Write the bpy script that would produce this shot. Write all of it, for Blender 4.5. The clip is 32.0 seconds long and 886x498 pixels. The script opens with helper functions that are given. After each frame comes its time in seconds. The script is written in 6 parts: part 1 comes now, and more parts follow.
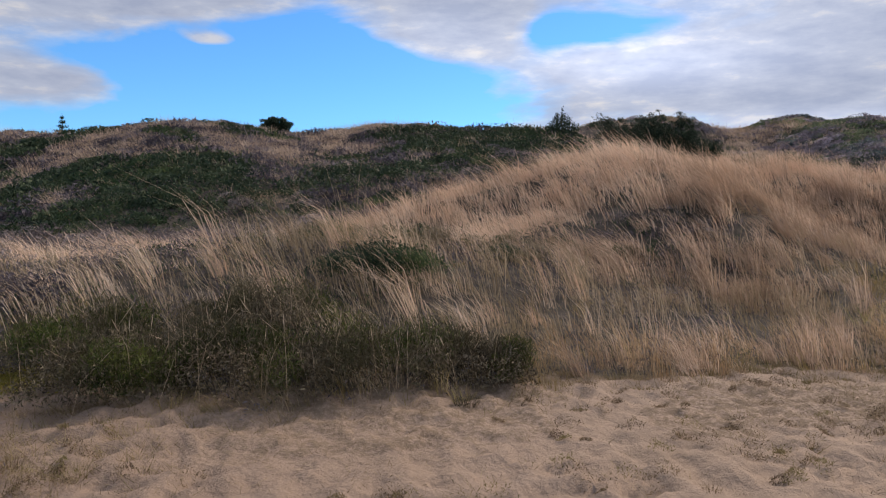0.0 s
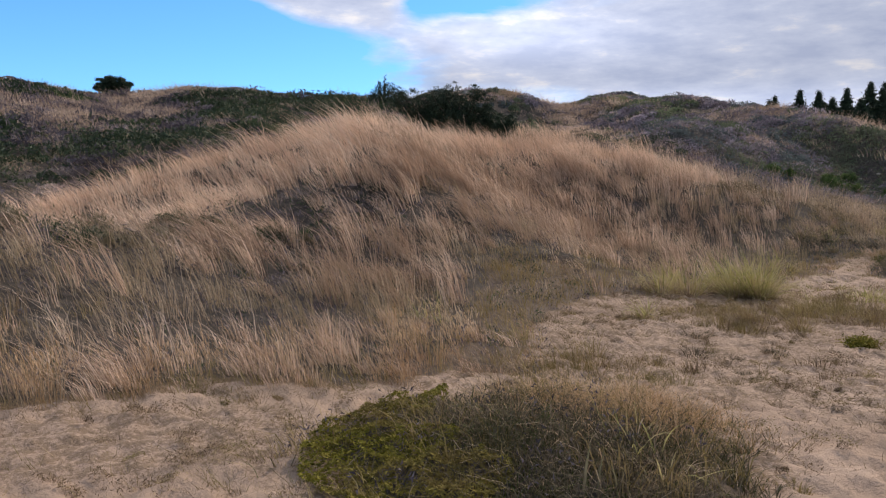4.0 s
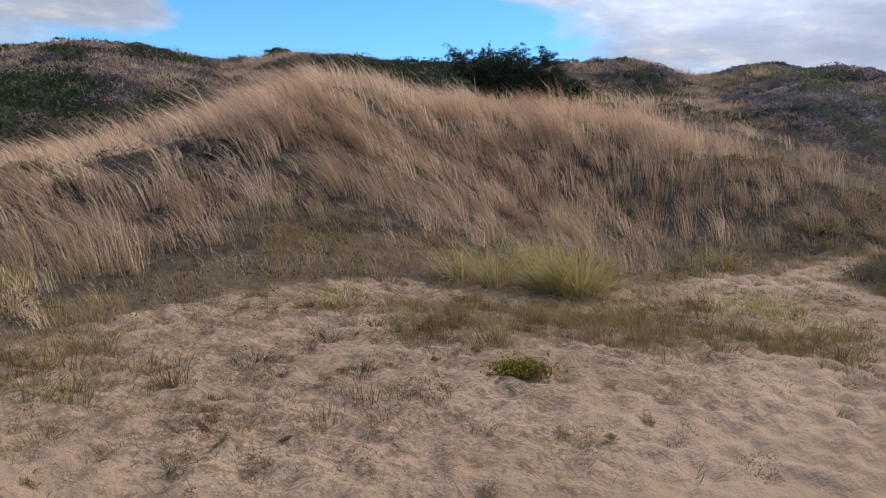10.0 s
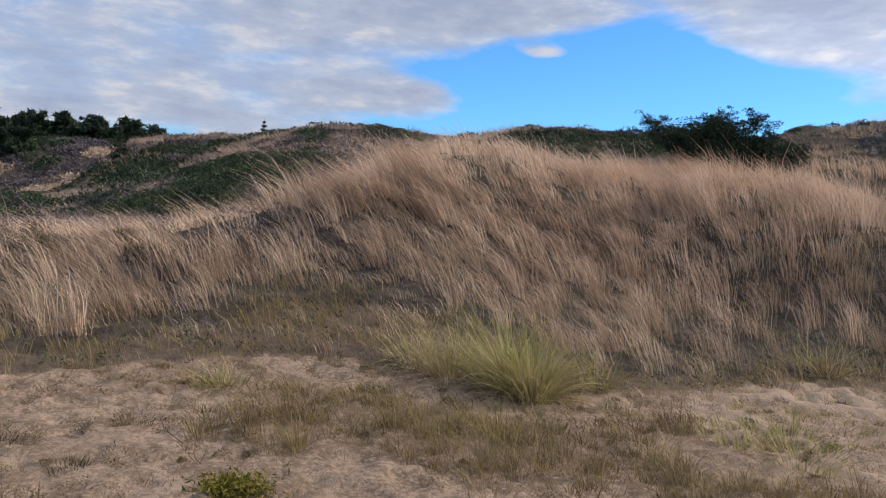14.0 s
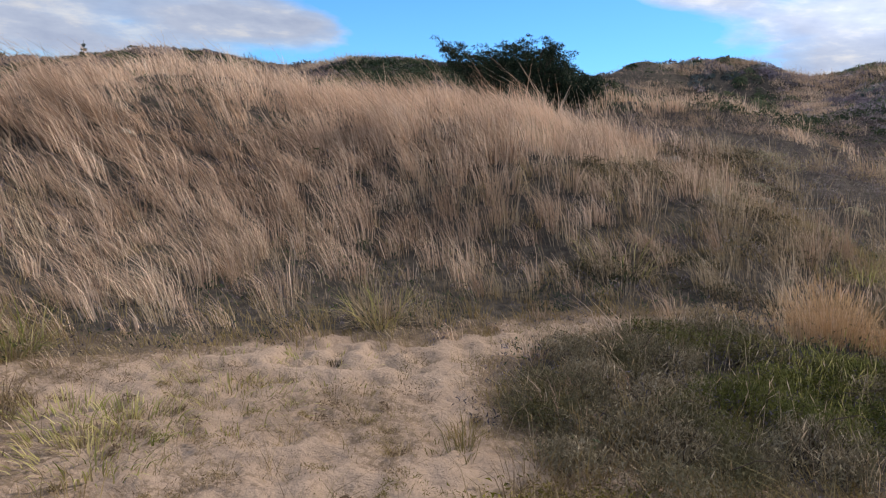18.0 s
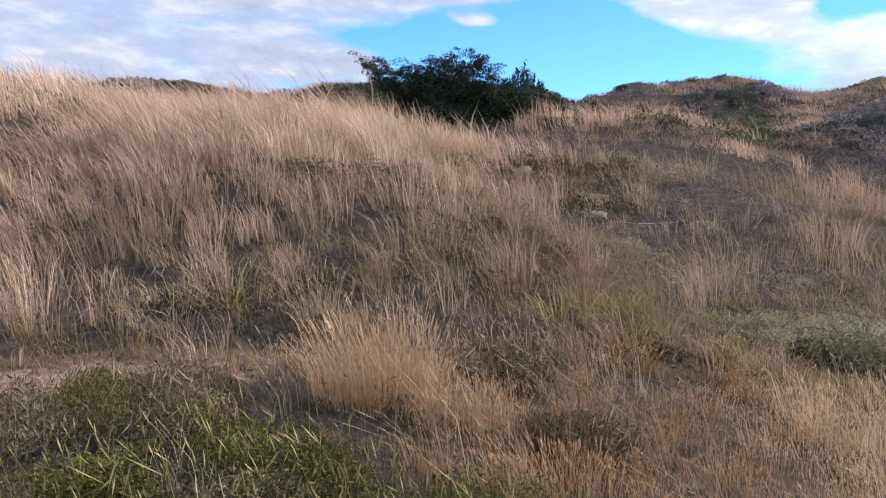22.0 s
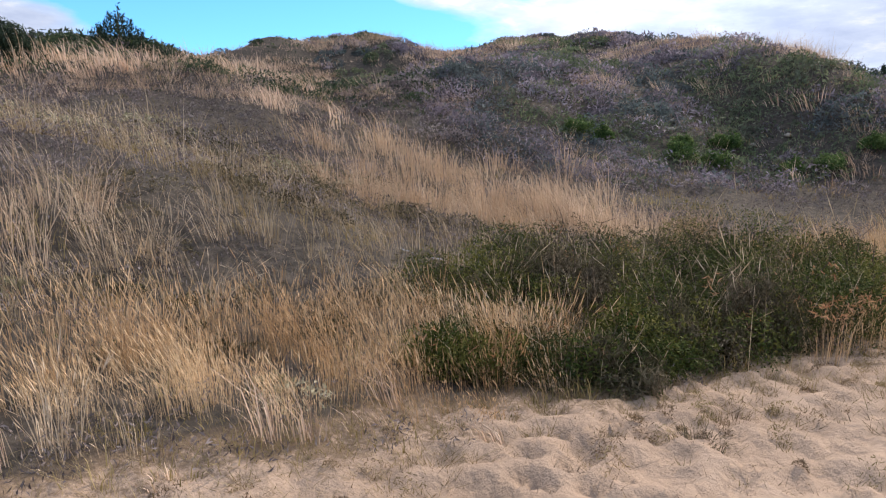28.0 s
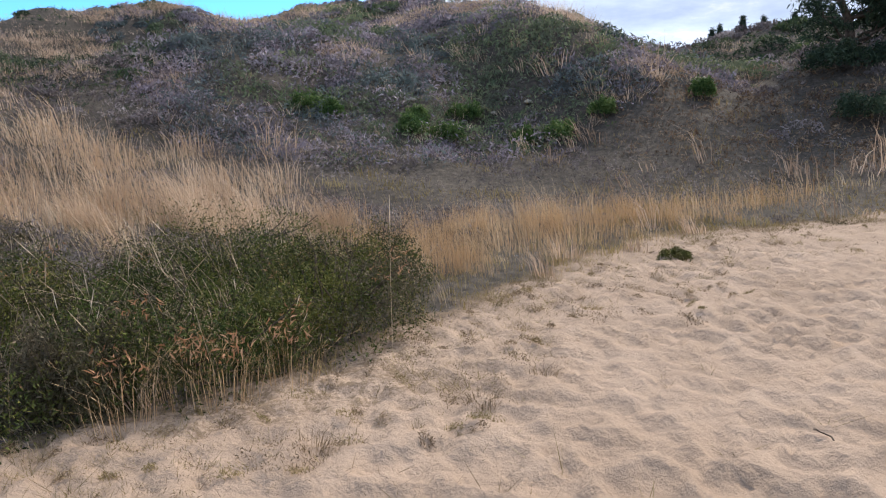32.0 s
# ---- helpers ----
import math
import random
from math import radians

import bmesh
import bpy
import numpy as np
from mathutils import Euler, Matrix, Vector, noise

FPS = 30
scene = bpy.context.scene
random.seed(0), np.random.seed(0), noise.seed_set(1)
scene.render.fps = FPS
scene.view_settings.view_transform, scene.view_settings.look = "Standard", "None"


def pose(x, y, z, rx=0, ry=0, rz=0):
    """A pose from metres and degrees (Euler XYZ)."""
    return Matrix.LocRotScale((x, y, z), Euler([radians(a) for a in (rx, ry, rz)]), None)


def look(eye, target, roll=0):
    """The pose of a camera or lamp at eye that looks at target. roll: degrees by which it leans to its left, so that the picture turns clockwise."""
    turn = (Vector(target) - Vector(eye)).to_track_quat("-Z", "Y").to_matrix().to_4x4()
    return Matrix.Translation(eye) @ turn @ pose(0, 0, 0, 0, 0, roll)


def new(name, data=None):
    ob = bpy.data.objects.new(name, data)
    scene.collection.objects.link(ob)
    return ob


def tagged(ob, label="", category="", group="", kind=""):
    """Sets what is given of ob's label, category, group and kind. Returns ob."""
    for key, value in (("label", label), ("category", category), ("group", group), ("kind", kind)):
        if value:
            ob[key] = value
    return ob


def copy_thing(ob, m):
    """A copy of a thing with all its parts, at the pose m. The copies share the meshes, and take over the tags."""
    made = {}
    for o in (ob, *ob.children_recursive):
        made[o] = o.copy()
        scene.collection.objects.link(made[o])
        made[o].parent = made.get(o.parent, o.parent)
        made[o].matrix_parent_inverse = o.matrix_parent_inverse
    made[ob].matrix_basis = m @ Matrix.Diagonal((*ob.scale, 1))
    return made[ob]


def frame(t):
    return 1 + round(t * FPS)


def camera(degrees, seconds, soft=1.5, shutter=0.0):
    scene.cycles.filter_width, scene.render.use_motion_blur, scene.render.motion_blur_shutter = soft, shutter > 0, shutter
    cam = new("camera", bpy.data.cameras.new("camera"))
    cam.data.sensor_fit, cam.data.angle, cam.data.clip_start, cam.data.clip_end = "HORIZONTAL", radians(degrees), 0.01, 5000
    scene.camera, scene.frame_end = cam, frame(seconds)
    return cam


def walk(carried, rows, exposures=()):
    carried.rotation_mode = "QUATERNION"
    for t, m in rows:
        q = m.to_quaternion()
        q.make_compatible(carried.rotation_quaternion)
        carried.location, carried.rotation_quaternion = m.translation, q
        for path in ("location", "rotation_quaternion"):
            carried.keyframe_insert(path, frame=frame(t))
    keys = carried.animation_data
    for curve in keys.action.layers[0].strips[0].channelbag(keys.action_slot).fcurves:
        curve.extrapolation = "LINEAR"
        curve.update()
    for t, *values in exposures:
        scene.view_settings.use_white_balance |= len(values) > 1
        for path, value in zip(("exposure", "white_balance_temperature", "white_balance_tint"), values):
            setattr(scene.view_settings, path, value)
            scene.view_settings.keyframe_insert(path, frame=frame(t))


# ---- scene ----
cam = camera(62.1, 32.0, 1.2)

# eye, target, roll by time: a slow walk along the foot of the dunes
PATH = [
    (0, (-0.002, 0.001, 1.529), (0.536, 1.924, 1.419), 0.18),
    (0.5, (0.471, 0.065, 1.523), (1.058, 1.965, 1.309), 0.94),
    (1, (0.869, 0.045, 1.590), (1.571, 1.899, 1.328), 1.55),
    (1.5, (1.363, 0.096, 1.580), (2.102, 1.934, 1.304), 2.07),
    (2, (1.860, 0.075, 1.599), (2.603, 1.910, 1.316), 2.71),
    (2.5, (2.408, -0.056, 1.642), (3.151, 1.780, 1.367), 2.00),
    (3, (2.942, -0.036, 1.621), (3.684, 1.803, 1.363), 1.08),
    (3.5, (3.450, -0.061, 1.661), (4.249, 1.761, 1.453), 0.80),
    (4, (3.955, -0.218, 1.701), (4.804, 1.583, 1.511), 0.97),
    (4.5, (4.382, -0.267, 1.636), (5.476, 1.398, 1.465), 1.32),
    (6.5, (6.346, -0.213, 1.548), (7.237, 1.559, 1.297), 2.10),
    (7, (6.789, -0.193, 1.500), (7.634, 1.603, 1.254), 1.92),
    (7.5, (7.267, -0.209, 1.503), (7.898, 1.670, 1.238), 2.27),
    (8, (7.766, -0.153, 1.485), (8.402, 1.723, 1.209), 3.30),
    (8.5, (8.207, -0.099, 1.525), (8.968, 1.734, 1.278), 3.28),
    (9, (8.684, -0.077, 1.557), (9.293, 1.812, 1.307), 2.88),
    (9.5, (9.065, -0.054, 1.544), (9.496, 1.880, 1.274), 2.35),
    (10, (9.520, 0.030, 1.554), (9.928, 1.969, 1.286), 2.87),
    (10.5, (9.909, 0.015, 1.551), (10.325, 1.954, 1.288), 2.12),
    (11, (10.268, 0.001, 1.578), (10.565, 1.962, 1.321), 1.37),
    (11.5, (10.628, 0.152, 1.580), (10.800, 2.129, 1.330), 1.02),
    (12, (11.010, 0.285, 1.603), (11.155, 2.266, 1.370), 0.88),
    (12.5, (11.454, 0.396, 1.622), (11.402, 2.384, 1.404), 1.06),
    (13, (11.773, 0.575, 1.607), (11.392, 2.529, 1.413), 2.44),
    (13.5, (12.236, 0.842, 1.612), (11.902, 2.811, 1.509), 2.54),
    (15.5, (14.020, 1.597, 1.716), (13.752, 3.575, 1.588), 3.72),
    (16, (14.399, 1.967, 1.661), (14.112, 3.943, 1.540), 3.38),
    (16.5, (14.869, 2.227, 1.634), (14.714, 4.204, 1.369), 2.95),
    (17, (15.361, 2.410, 1.700), (15.238, 4.384, 1.404), 2.39),
    (17.5, (15.814, 2.646, 1.741), (15.785, 4.627, 1.464), 5.82),
    (18, (16.251, 2.869, 1.679), (16.252, 4.852, 1.419), 3.46),
    (18.5, (16.750, 3.074, 1.676), (16.745, 5.058, 1.426), 2.95),
    (19, (17.288, 3.348, 1.664), (17.302, 5.336, 1.445), 2.89),
    (19.5, (17.818, 3.567, 1.634), (17.825, 5.555, 1.414), 3.07),
    (20, (18.330, 3.849, 1.610), (18.242, 5.830, 1.348), 2.78),
    (20.5, (18.820, 4.158, 1.601), (18.721, 6.139, 1.342), 2.33),
    (21, (19.336, 4.410, 1.564), (19.222, 6.397, 1.367), 1.58),
    (21.5, (19.830, 4.693, 1.536), (19.667, 6.677, 1.339), 1.69),
    (22, (20.323, 5.038, 1.532), (20.203, 7.026, 1.353), 2.59),
    (22.5, (20.800, 5.286, 1.517), (20.681, 7.275, 1.339), 2.71),
    (23, (21.201, 5.523, 1.489), (21.081, 7.511, 1.308), 2.23),
    (23.5, (21.640, 5.847, 1.504), (21.519, 7.836, 1.338), 1.72),
    (24, (22.174, 6.137, 1.460), (22.058, 8.127, 1.290), 1.45),
    (24.5, (22.744, 6.443, 1.436), (22.691, 8.435, 1.266), 2.31),
    (26.5, (24.406, 7.694, 1.370), (24.570, 9.679, 1.186), 0.64),
    (27, (24.967, 7.819, 1.432), (25.187, 9.802, 1.288), 0.36),
    (27.5, (25.557, 7.981, 1.428), (26.057, 9.911, 1.279), -0.04),
    (28, (26.150, 8.108, 1.491), (26.741, 10.003, 1.248), 1.00),
    (28.5, (26.720, 8.086, 1.540), (27.326, 9.975, 1.287), 1.85),
    (29, (27.257, 8.158, 1.517), (27.868, 10.045, 1.266), 2.00),
    (29.5, (27.821, 8.205, 1.541), (28.477, 10.079, 1.302), 2.68),
    (30, (28.390, 8.164, 1.581), (29.097, 10.018, 1.333), 2.05),
    (30.5, (28.872, 8.197, 1.597), (29.593, 10.044, 1.334), 1.73),
    (31, (29.341, 8.196, 1.600), (30.078, 10.033, 1.314), 0.98),
    (31.5, (29.929, 8.040, 1.678), (30.690, 9.863, 1.364), -0.01),
    (32, (30.460, 7.989, 1.706), (31.342, 9.754, 1.379), -1.47),
]
walk(cam, [(t, look(eye, target, roll)) for t, eye, target, roll in PATH], ((0, -0.38, 6550, 12), (2, -0.10, 6950, 13), (4, -0.27, 6550, 13), (8, -0.20, 6700, 11), (10, -0.33, 6500, 10), (13, -0.36, 6350, 10), (16, -0.16, 6450, 11),
      (17, 0.1, 6450, 10), (18, -0.25, 6400, 10), (19, -0.04, 6350, 13), (20, 0.31, 6300, 13), (21, 0.18, 6350, 15), (24.5, 0.06, 6350, 13), (27, -0.06, 6450, 13), (28, 0.22, 6400, 11), (29, 0.22, 6450, 10), (32, 0.28, 6150, 7)))

rng = np.random.default_rng(7)
SUN_AZ, SUN_EL = 62.0, 39.0          # degrees from +y towards +x, and above the horizon


# ---- node helpers ----
def node(nt, kind, **values):
    n = nt.nodes.new(kind)
    for key, value in values.items():
        if key in n.inputs:
            n.inputs[key].default_value = value
    return n


def join(nt, a, b):
    nt.links.new(a, b)


def ramp(nt, fac, stops):
    n = nt.nodes.new("ShaderNodeValToRGB")
    el = n.color_ramp.elements
    while len(el) < len(stops):
        el.new(0.5)
    for e, (at, c) in zip(el, stops):
        e.position = at
        e.color = (*c, 1) if len(c) == 3 else c
    join(nt, fac, n.inputs[0])
    return n.outputs[0]


def maths(nt, op, a, b=None, clamp=False):
    n = nt.nodes.new("ShaderNodeMath")
    n.operation, n.use_clamp = op, clamp
    for k, v in enumerate((a, b)):
        if v is None:
            continue
        if isinstance(v, (int, float)):
            n.inputs[k].default_value = v
        else:
            join(nt, v, n.inputs[k])
    return n.outputs[0]


def mixed(nt, fac, a, b, mode="MIX"):
    n = nt.nodes.new("ShaderNodeMix")
    n.data_type, n.blend_type = "RGBA", mode
    if isinstance(fac, (int, float)):
        n.inputs[0].default_value = fac
    else:
        join(nt, fac, n.inputs[0])
    for k, v in ((6, a), (7, b)):
        if isinstance(v, tuple):
            n.inputs[k].default_value = (*v, 1)
        else:
            join(nt, v, n.inputs[k])
    return n.outputs[2]


def noise_at(nt, where, scale, detail=4.0, rough=0.55, distort=0.0):
    n = node(nt, "ShaderNodeTexNoise", Scale=scale, Detail=detail, Roughness=rough, Distortion=distort)
    join(nt, where, n.inputs["Vector"])
    return n.outputs["Fac"]


# ---- sky: blue gap between drifting clouds ----
def make_sky():
    world = bpy.data.worlds.new("sky")
    scene.world = world
    world.use_nodes = True
    nt = world.node_tree
    nt.nodes.clear()
    out = nt.nodes.new("ShaderNodeOutputWorld")
    back = node(nt, "ShaderNodeBackground", Strength=1.0)
    sky = nt.nodes.new("ShaderNodeTexSky")
    sky.sky_type, sky.sun_disc = "NISHITA", False
    sky.sun_elevation, sky.sun_rotation = radians(SUN_EL), radians(SUN_AZ)
    sky.air_density, sky.dust_density, sky.ozone_density = 1.0, 0.1, 2.5
    coords = nt.nodes.new("ShaderNodeTexCoord")
    way = coords.outputs["Generated"]
    sep = nt.nodes.new("ShaderNodeSeparateXYZ")
    join(nt, way, sep.inputs[0])
    azimuth = maths(nt, "MULTIPLY", maths(nt, "ARCTAN2", sep.outputs[0], sep.outputs[1]), 57.3)
    height = maths(nt, "MULTIPLY", maths(nt, "ARCSINE", sep.outputs[2]), 57.3)
    flat = nt.nodes.new("ShaderNodeCombineXYZ")
    join(nt, maths(nt, "MULTIPLY", azimuth, 0.042), flat.inputs[0])
    join(nt, maths(nt, "MULTIPLY", height, 0.13), flat.inputs[1])
    place = flat.outputs[0]
    wisps = noise_at(nt, place, 2.0, 6, 0.52, 0.35)
    lumps = noise_at(nt, place, 5.5, 6, 0.6)

    def blob(az, el, raz, rel, size):
        u = maths(nt, "DIVIDE", maths(nt, "SUBTRACT", azimuth, az), raz)
        v = maths(nt, "DIVIDE", maths(nt, "SUBTRACT", height, el), rel)
        d = maths(nt, "ADD", maths(nt, "MULTIPLY", u, u), maths(nt, "MULTIPLY", v, v))
        return maths(nt, "MULTIPLY", maths(nt, "EXPONENT", maths(nt, "MULTIPLY", d, -1.0)), size)

    cover = maths(nt, "MULTIPLY", maths(nt, "SUBTRACT", wisps, 0.5), 1.5)
    cover = maths(nt, "ADD", cover, 0.42)
    for az, el, raz, rel, size in ((5, 9.5, 17, 6.0, -1.25), (15.5, 14.4, 6.6, 3.0, 1.12), (-9, 15.2, 12, 2.6, 1.15), (-1.6, 12.1, 2.2, 0.55, 0.6), (-14, 8.4, 8, 1.2, 0.75),
                                   (31, 9.6, 10, 2.2, 0.65), (23.4, 13.0, 1.9, 1.6, -0.4), (27, 13.2, 4, 1.2, -0.2), (55, 9, 18, 8, 0.5), (8, 5.6, 14, 0.9, 0.25), (4, 7.4, 12, 0.6, 0.22)):
        cover = maths(nt, "ADD", cover, blob(az, el, raz, rel, size))
    mask = ramp(nt, cover, ((0.06, (0, 0, 0)), (0.30, (0.8, 0.8, 0.8)), (0.55, (1, 1, 1))))
    # thin rims of cloud shine white, the thick hearts are lavender grey
    heart = maths(nt, "ADD", maths(nt, "MULTIPLY", lumps, 0.95), maths(nt, "MULTIPLY", cover, 0.2))
    grey = ramp(nt, heart, ((0.40, (0.87, 0.86, 0.88)), (0.56, (0.590, 0.655, 0.815)), (0.78, (0.46, 0.53, 0.71))))
    bright = maths(nt, "ADD", 1.0, maths(nt, "ADD", blob(29, 10.8, 9, 2.0, 0.55), maths(nt, "ADD", blob(44, 5.8, 26, 1.1, 0.38), maths(nt, "ADD", blob(15, 13, 6, 2.5, 0.28), blob(36, 13, 13, 5, 0.28)))))
    cloud = nt.nodes.new("ShaderNodeVectorMath")
    cloud.operation = "SCALE"
    join(nt, grey, cloud.inputs[0])
    join(nt, bright, cloud.inputs["Scale"])
    clear = nt.nodes.new("ShaderNodeVectorMath")
    clear.operation = "MULTIPLY"
    clear.inputs[1].default_value = (0.078, 0.150, 0.218)
    join(nt, sky.outputs[0], clear.inputs[0])
    join(nt, mixed(nt, mask, clear.outputs[0], cloud.outputs[0]), back.inputs[0])
    join(nt, back.outputs[0], out.inputs[0])


make_sky()
sun = new("sun", bpy.data.lights.new("sun", "SUN"))
sun.data.energy, sun.data.angle, sun.data.color = 5.0, radians(7), (1.0, 0.83, 0.67)
a, e = radians(SUN_AZ), radians(SUN_EL)
sun.matrix_world = look((0, 0, 60), (-60 * math.sin(a) * math.cos(e), -60 * math.cos(a) * math.cos(e), 60 - 60 * math.sin(e)))


# ---- materials ----
def material(name):
    m = bpy.data.materials.new(name)
    m.use_nodes = True
    m.node_tree.nodes.clear()
    return m, m.node_tree


def finish(nt, color, rough, bump=None, translucent=0.0, spec=0.10):
    out = nt.nodes.new("ShaderNodeOutputMaterial")
    b = node(nt, "ShaderNodeBsdfPrincipled", Roughness=rough)
    b.inputs["Specular IOR Level"].default_value = spec
    join(nt, color, b.inputs["Base Color"])
    if bump is not None:
        join(nt, bump, b.inputs["Normal"])
    last = b.outputs[0]
    if translucent:
        t = nt.nodes.new("ShaderNodeBsdfTranslucent")
        join(nt, color, t.inputs[0])
        mix = node(nt, "ShaderNodeMixShader", Fac=translucent)
        join(nt, last, mix.inputs[1])
        join(nt, t.outputs[0], mix.inputs[2])
        last = mix.outputs[0]
    join(nt, last, out.inputs[0])


def blades(name, colors, patch=None, translucent=0.25, rough=0.75, patch_scale=0.55, single=0.42):
    """Stems and leaves: each one its own shade, and drifts of another tone over a metre or two."""
    m, nt = material(name)
    geo = nt.nodes.new("ShaderNodeNewGeometry")
    n = len(colors)
    tone = nt.nodes.new("ShaderNodeAttribute")
    tone.attribute_name = "tone"
    shade = maths(nt, "ADD", maths(nt, "MULTIPLY", geo.outputs["Random Per Island"], single), maths(nt, "MULTIPLY", tone.outputs["Fac"], 1 - single))
    color = ramp(nt, shade, [((k + 0.2) / n, c) for k, c in enumerate(colors)])
    if patch:
        drift = noise_at(nt, geo.outputs["Position"], patch_scale, 4, 0.6)
        fac = ramp(nt, drift, ((0.42, (0, 0, 0)), (0.62, (0.75, 0.75, 0.75))))
        color = mixed(nt, fac, color, patch)
    finish(nt, color, rough, None, translucent)
    return m


STRAW = blades("straw grass", ((0.33, 0.238, 0.166), (0.62, 0.465, 0.345), (0.82, 0.650, 0.500), (0.93, 0.785, 0.625)), (0.62, 0.436, 0.312), single=0.62)
RUST = blades("reddish dry grass", ((0.105, 0.078, 0.059), (0.30, 0.216, 0.160), (0.61, 0.460, 0.345), (0.90, 0.73, 0.575)), (0.34, 0.246, 0.177), single=0.62)
GREY = blades("bleached dead stems", ((0.115, 0.085, 0.058), (0.28, 0.213, 0.144), (0.49, 0.388, 0.277), (0.72, 0.600, 0.450)), (0.265, 0.217, 0.124), single=0.62)
TAN = blades("tan upright grass", ((0.19, 0.137, 0.095), (0.42, 0.308, 0.212), (0.62, 0.475, 0.340), (0.82, 0.665, 0.50)), (0.45, 0.32, 0.21), single=0.5)
REED = blades("orange golden stems", ((0.213, 0.131, 0.070), (0.415, 0.271, 0.146), (0.604, 0.430, 0.255), (0.781, 0.614, 0.405)), (0.455, 0.296, 0.154))
HEATH = blades("heather twigs", ((0.036, 0.033, 0.042), (0.095, 0.084, 0.103), (0.172, 0.152, 0.178), (0.29, 0.26, 0.275)), (0.056, 0.054, 0.069), 0.15, 0.85, 0.35)
LILAC = blades("pale lilac brown heather", ((0.066, 0.056, 0.059), (0.145, 0.123, 0.128), (0.238, 0.205, 0.205), (0.361, 0.317, 0.306)), (0.101, 0.091, 0.093), 0.15, 0.85, 0.35, 0.3)
GREENS = blades("dark green scrub leaves", ((0.012, 0.026, 0.017), (0.027, 0.053, 0.029), (0.053, 0.092, 0.042), (0.11, 0.145, 0.06)), (0.024, 0.042, 0.033), 0.3, 0.7, 0.6)
OLIVE = blades("olive low grass", ((0.085, 0.074, 0.026), (0.18, 0.15, 0.056), (0.30, 0.24, 0.103), (0.42, 0.345, 0.172)), (0.26, 0.19, 0.090))
LEAFY = blades("green creeping shrub leaves", ((0.009, 0.018, 0.005), (0.025, 0.045, 0.011), (0.058, 0.086, 0.021), (0.14, 0.16, 0.042)), (0.058, 0.056, 0.023), 0.2, 0.65, 2.0, 0.28)
FRESH = blades("yellow green marram leaves", ((0.070, 0.098, 0.018), (0.175, 0.20, 0.046), (0.34, 0.345, 0.11), (0.57, 0.52, 0.26)), (0.50, 0.42, 0.206), 0.3, 0.6, 1.5)
WILLOW = blades("grey green willow leaves", ((0.085, 0.095, 0.045), (0.22, 0.225, 0.130), (0.41, 0.405, 0.270), (0.62, 0.60, 0.44)), (0.26, 0.225, 0.15), 0.25, 0.6, 1.8)
NEEDLE = blades("dark pine needles", ((0.012, 0.022, 0.018), (0.022, 0.040, 0.028), (0.036, 0.058, 0.036), (0.055, 0.08, 0.045)), None, 0.12, 0.6)
JUNIPER = blades("grey green shrub leaves", ((0.016, 0.030, 0.021), (0.030, 0.052, 0.033), (0.052, 0.080, 0.045), (0.095, 0.12, 0.065)), None, 0.15, 0.6)
BROWN = blades("reddish brown scrub twigs", ((0.060, 0.040, 0.026), (0.125, 0.082, 0.053), (0.21, 0.145, 0.096), (0.33, 0.245, 0.163)), None, 0.12, 0.8)
RUSSET = blades("withered russet leaves", ((0.22, 0.10, 0.052), (0.36, 0.19, 0.103), (0.48, 0.30, 0.181)), None, 0.3)
MOSS = blades("moss cushions", ((0.050, 0.055, 0.010), (0.105, 0.106, 0.016), (0.18, 0.170, 0.028), (0.28, 0.25, 0.055)), (0.17, 0.13, 0.052), 0.2, 0.9, 1.7)
LITTER = blades("withered sprigs", ((0.065, 0.046, 0.031), (0.135, 0.096, 0.062), (0.23, 0.168, 0.107), (0.36, 0.28, 0.176)), None, 0.15)


HEATHER = blades("near heather shoots", ((0.034, 0.030, 0.021), (0.080, 0.066, 0.045), (0.150, 0.124, 0.084), (0.27, 0.225, 0.155)), (0.042, 0.048, 0.017), 0.12, 0.85, 1.6)


PALEHEATH = blades("greyish brown heather shoots", ((0.062, 0.053, 0.035), (0.140, 0.116, 0.080), (0.240, 0.202, 0.140), (0.40, 0.35, 0.25)), (0.085, 0.088, 0.036), 0.12, 0.85, 1.6)


GRASSLEAF = blades("olive green low leaves", ((0.026, 0.037, 0.010), (0.060, 0.077, 0.020), (0.118, 0.130, 0.038), (0.21, 0.21, 0.075)), (0.10, 0.088, 0.034), 0.2, 0.7, 1.8)


def make_bark():
    m, nt = material("grey brown bark")
    geo = nt.nodes.new("ShaderNodeNewGeometry")
    n = noise_at(nt, geo.outputs["Position"], 9, 6, 0.65)
    finish(nt, ramp(nt, n, ((0.3, (0.045, 0.035, 0.028)), (0.55, (0.10, 0.08, 0.065)), (0.75, (0.17, 0.145, 0.12)))), 0.9)
    return m


BARK = make_bark()


def make_stone():
    m, nt = material("pale lichen crust")
    geo = nt.nodes.new("ShaderNodeNewGeometry")
    n = noise_at(nt, geo.outputs["Position"], 14, 6, 0.7)
    b = node(nt, "ShaderNodeBump", Strength=0.6, Distance=0.03)
    join(nt, n, b.inputs["Height"])
    finish(nt, ramp(nt, n, ((0.3, (0.16, 0.145, 0.11)), (0.5, (0.32, 0.30, 0.25)), (0.7, (0.46, 0.44, 0.38)))), 0.9, b.outputs[0])
    return m


CRUST = make_stone()


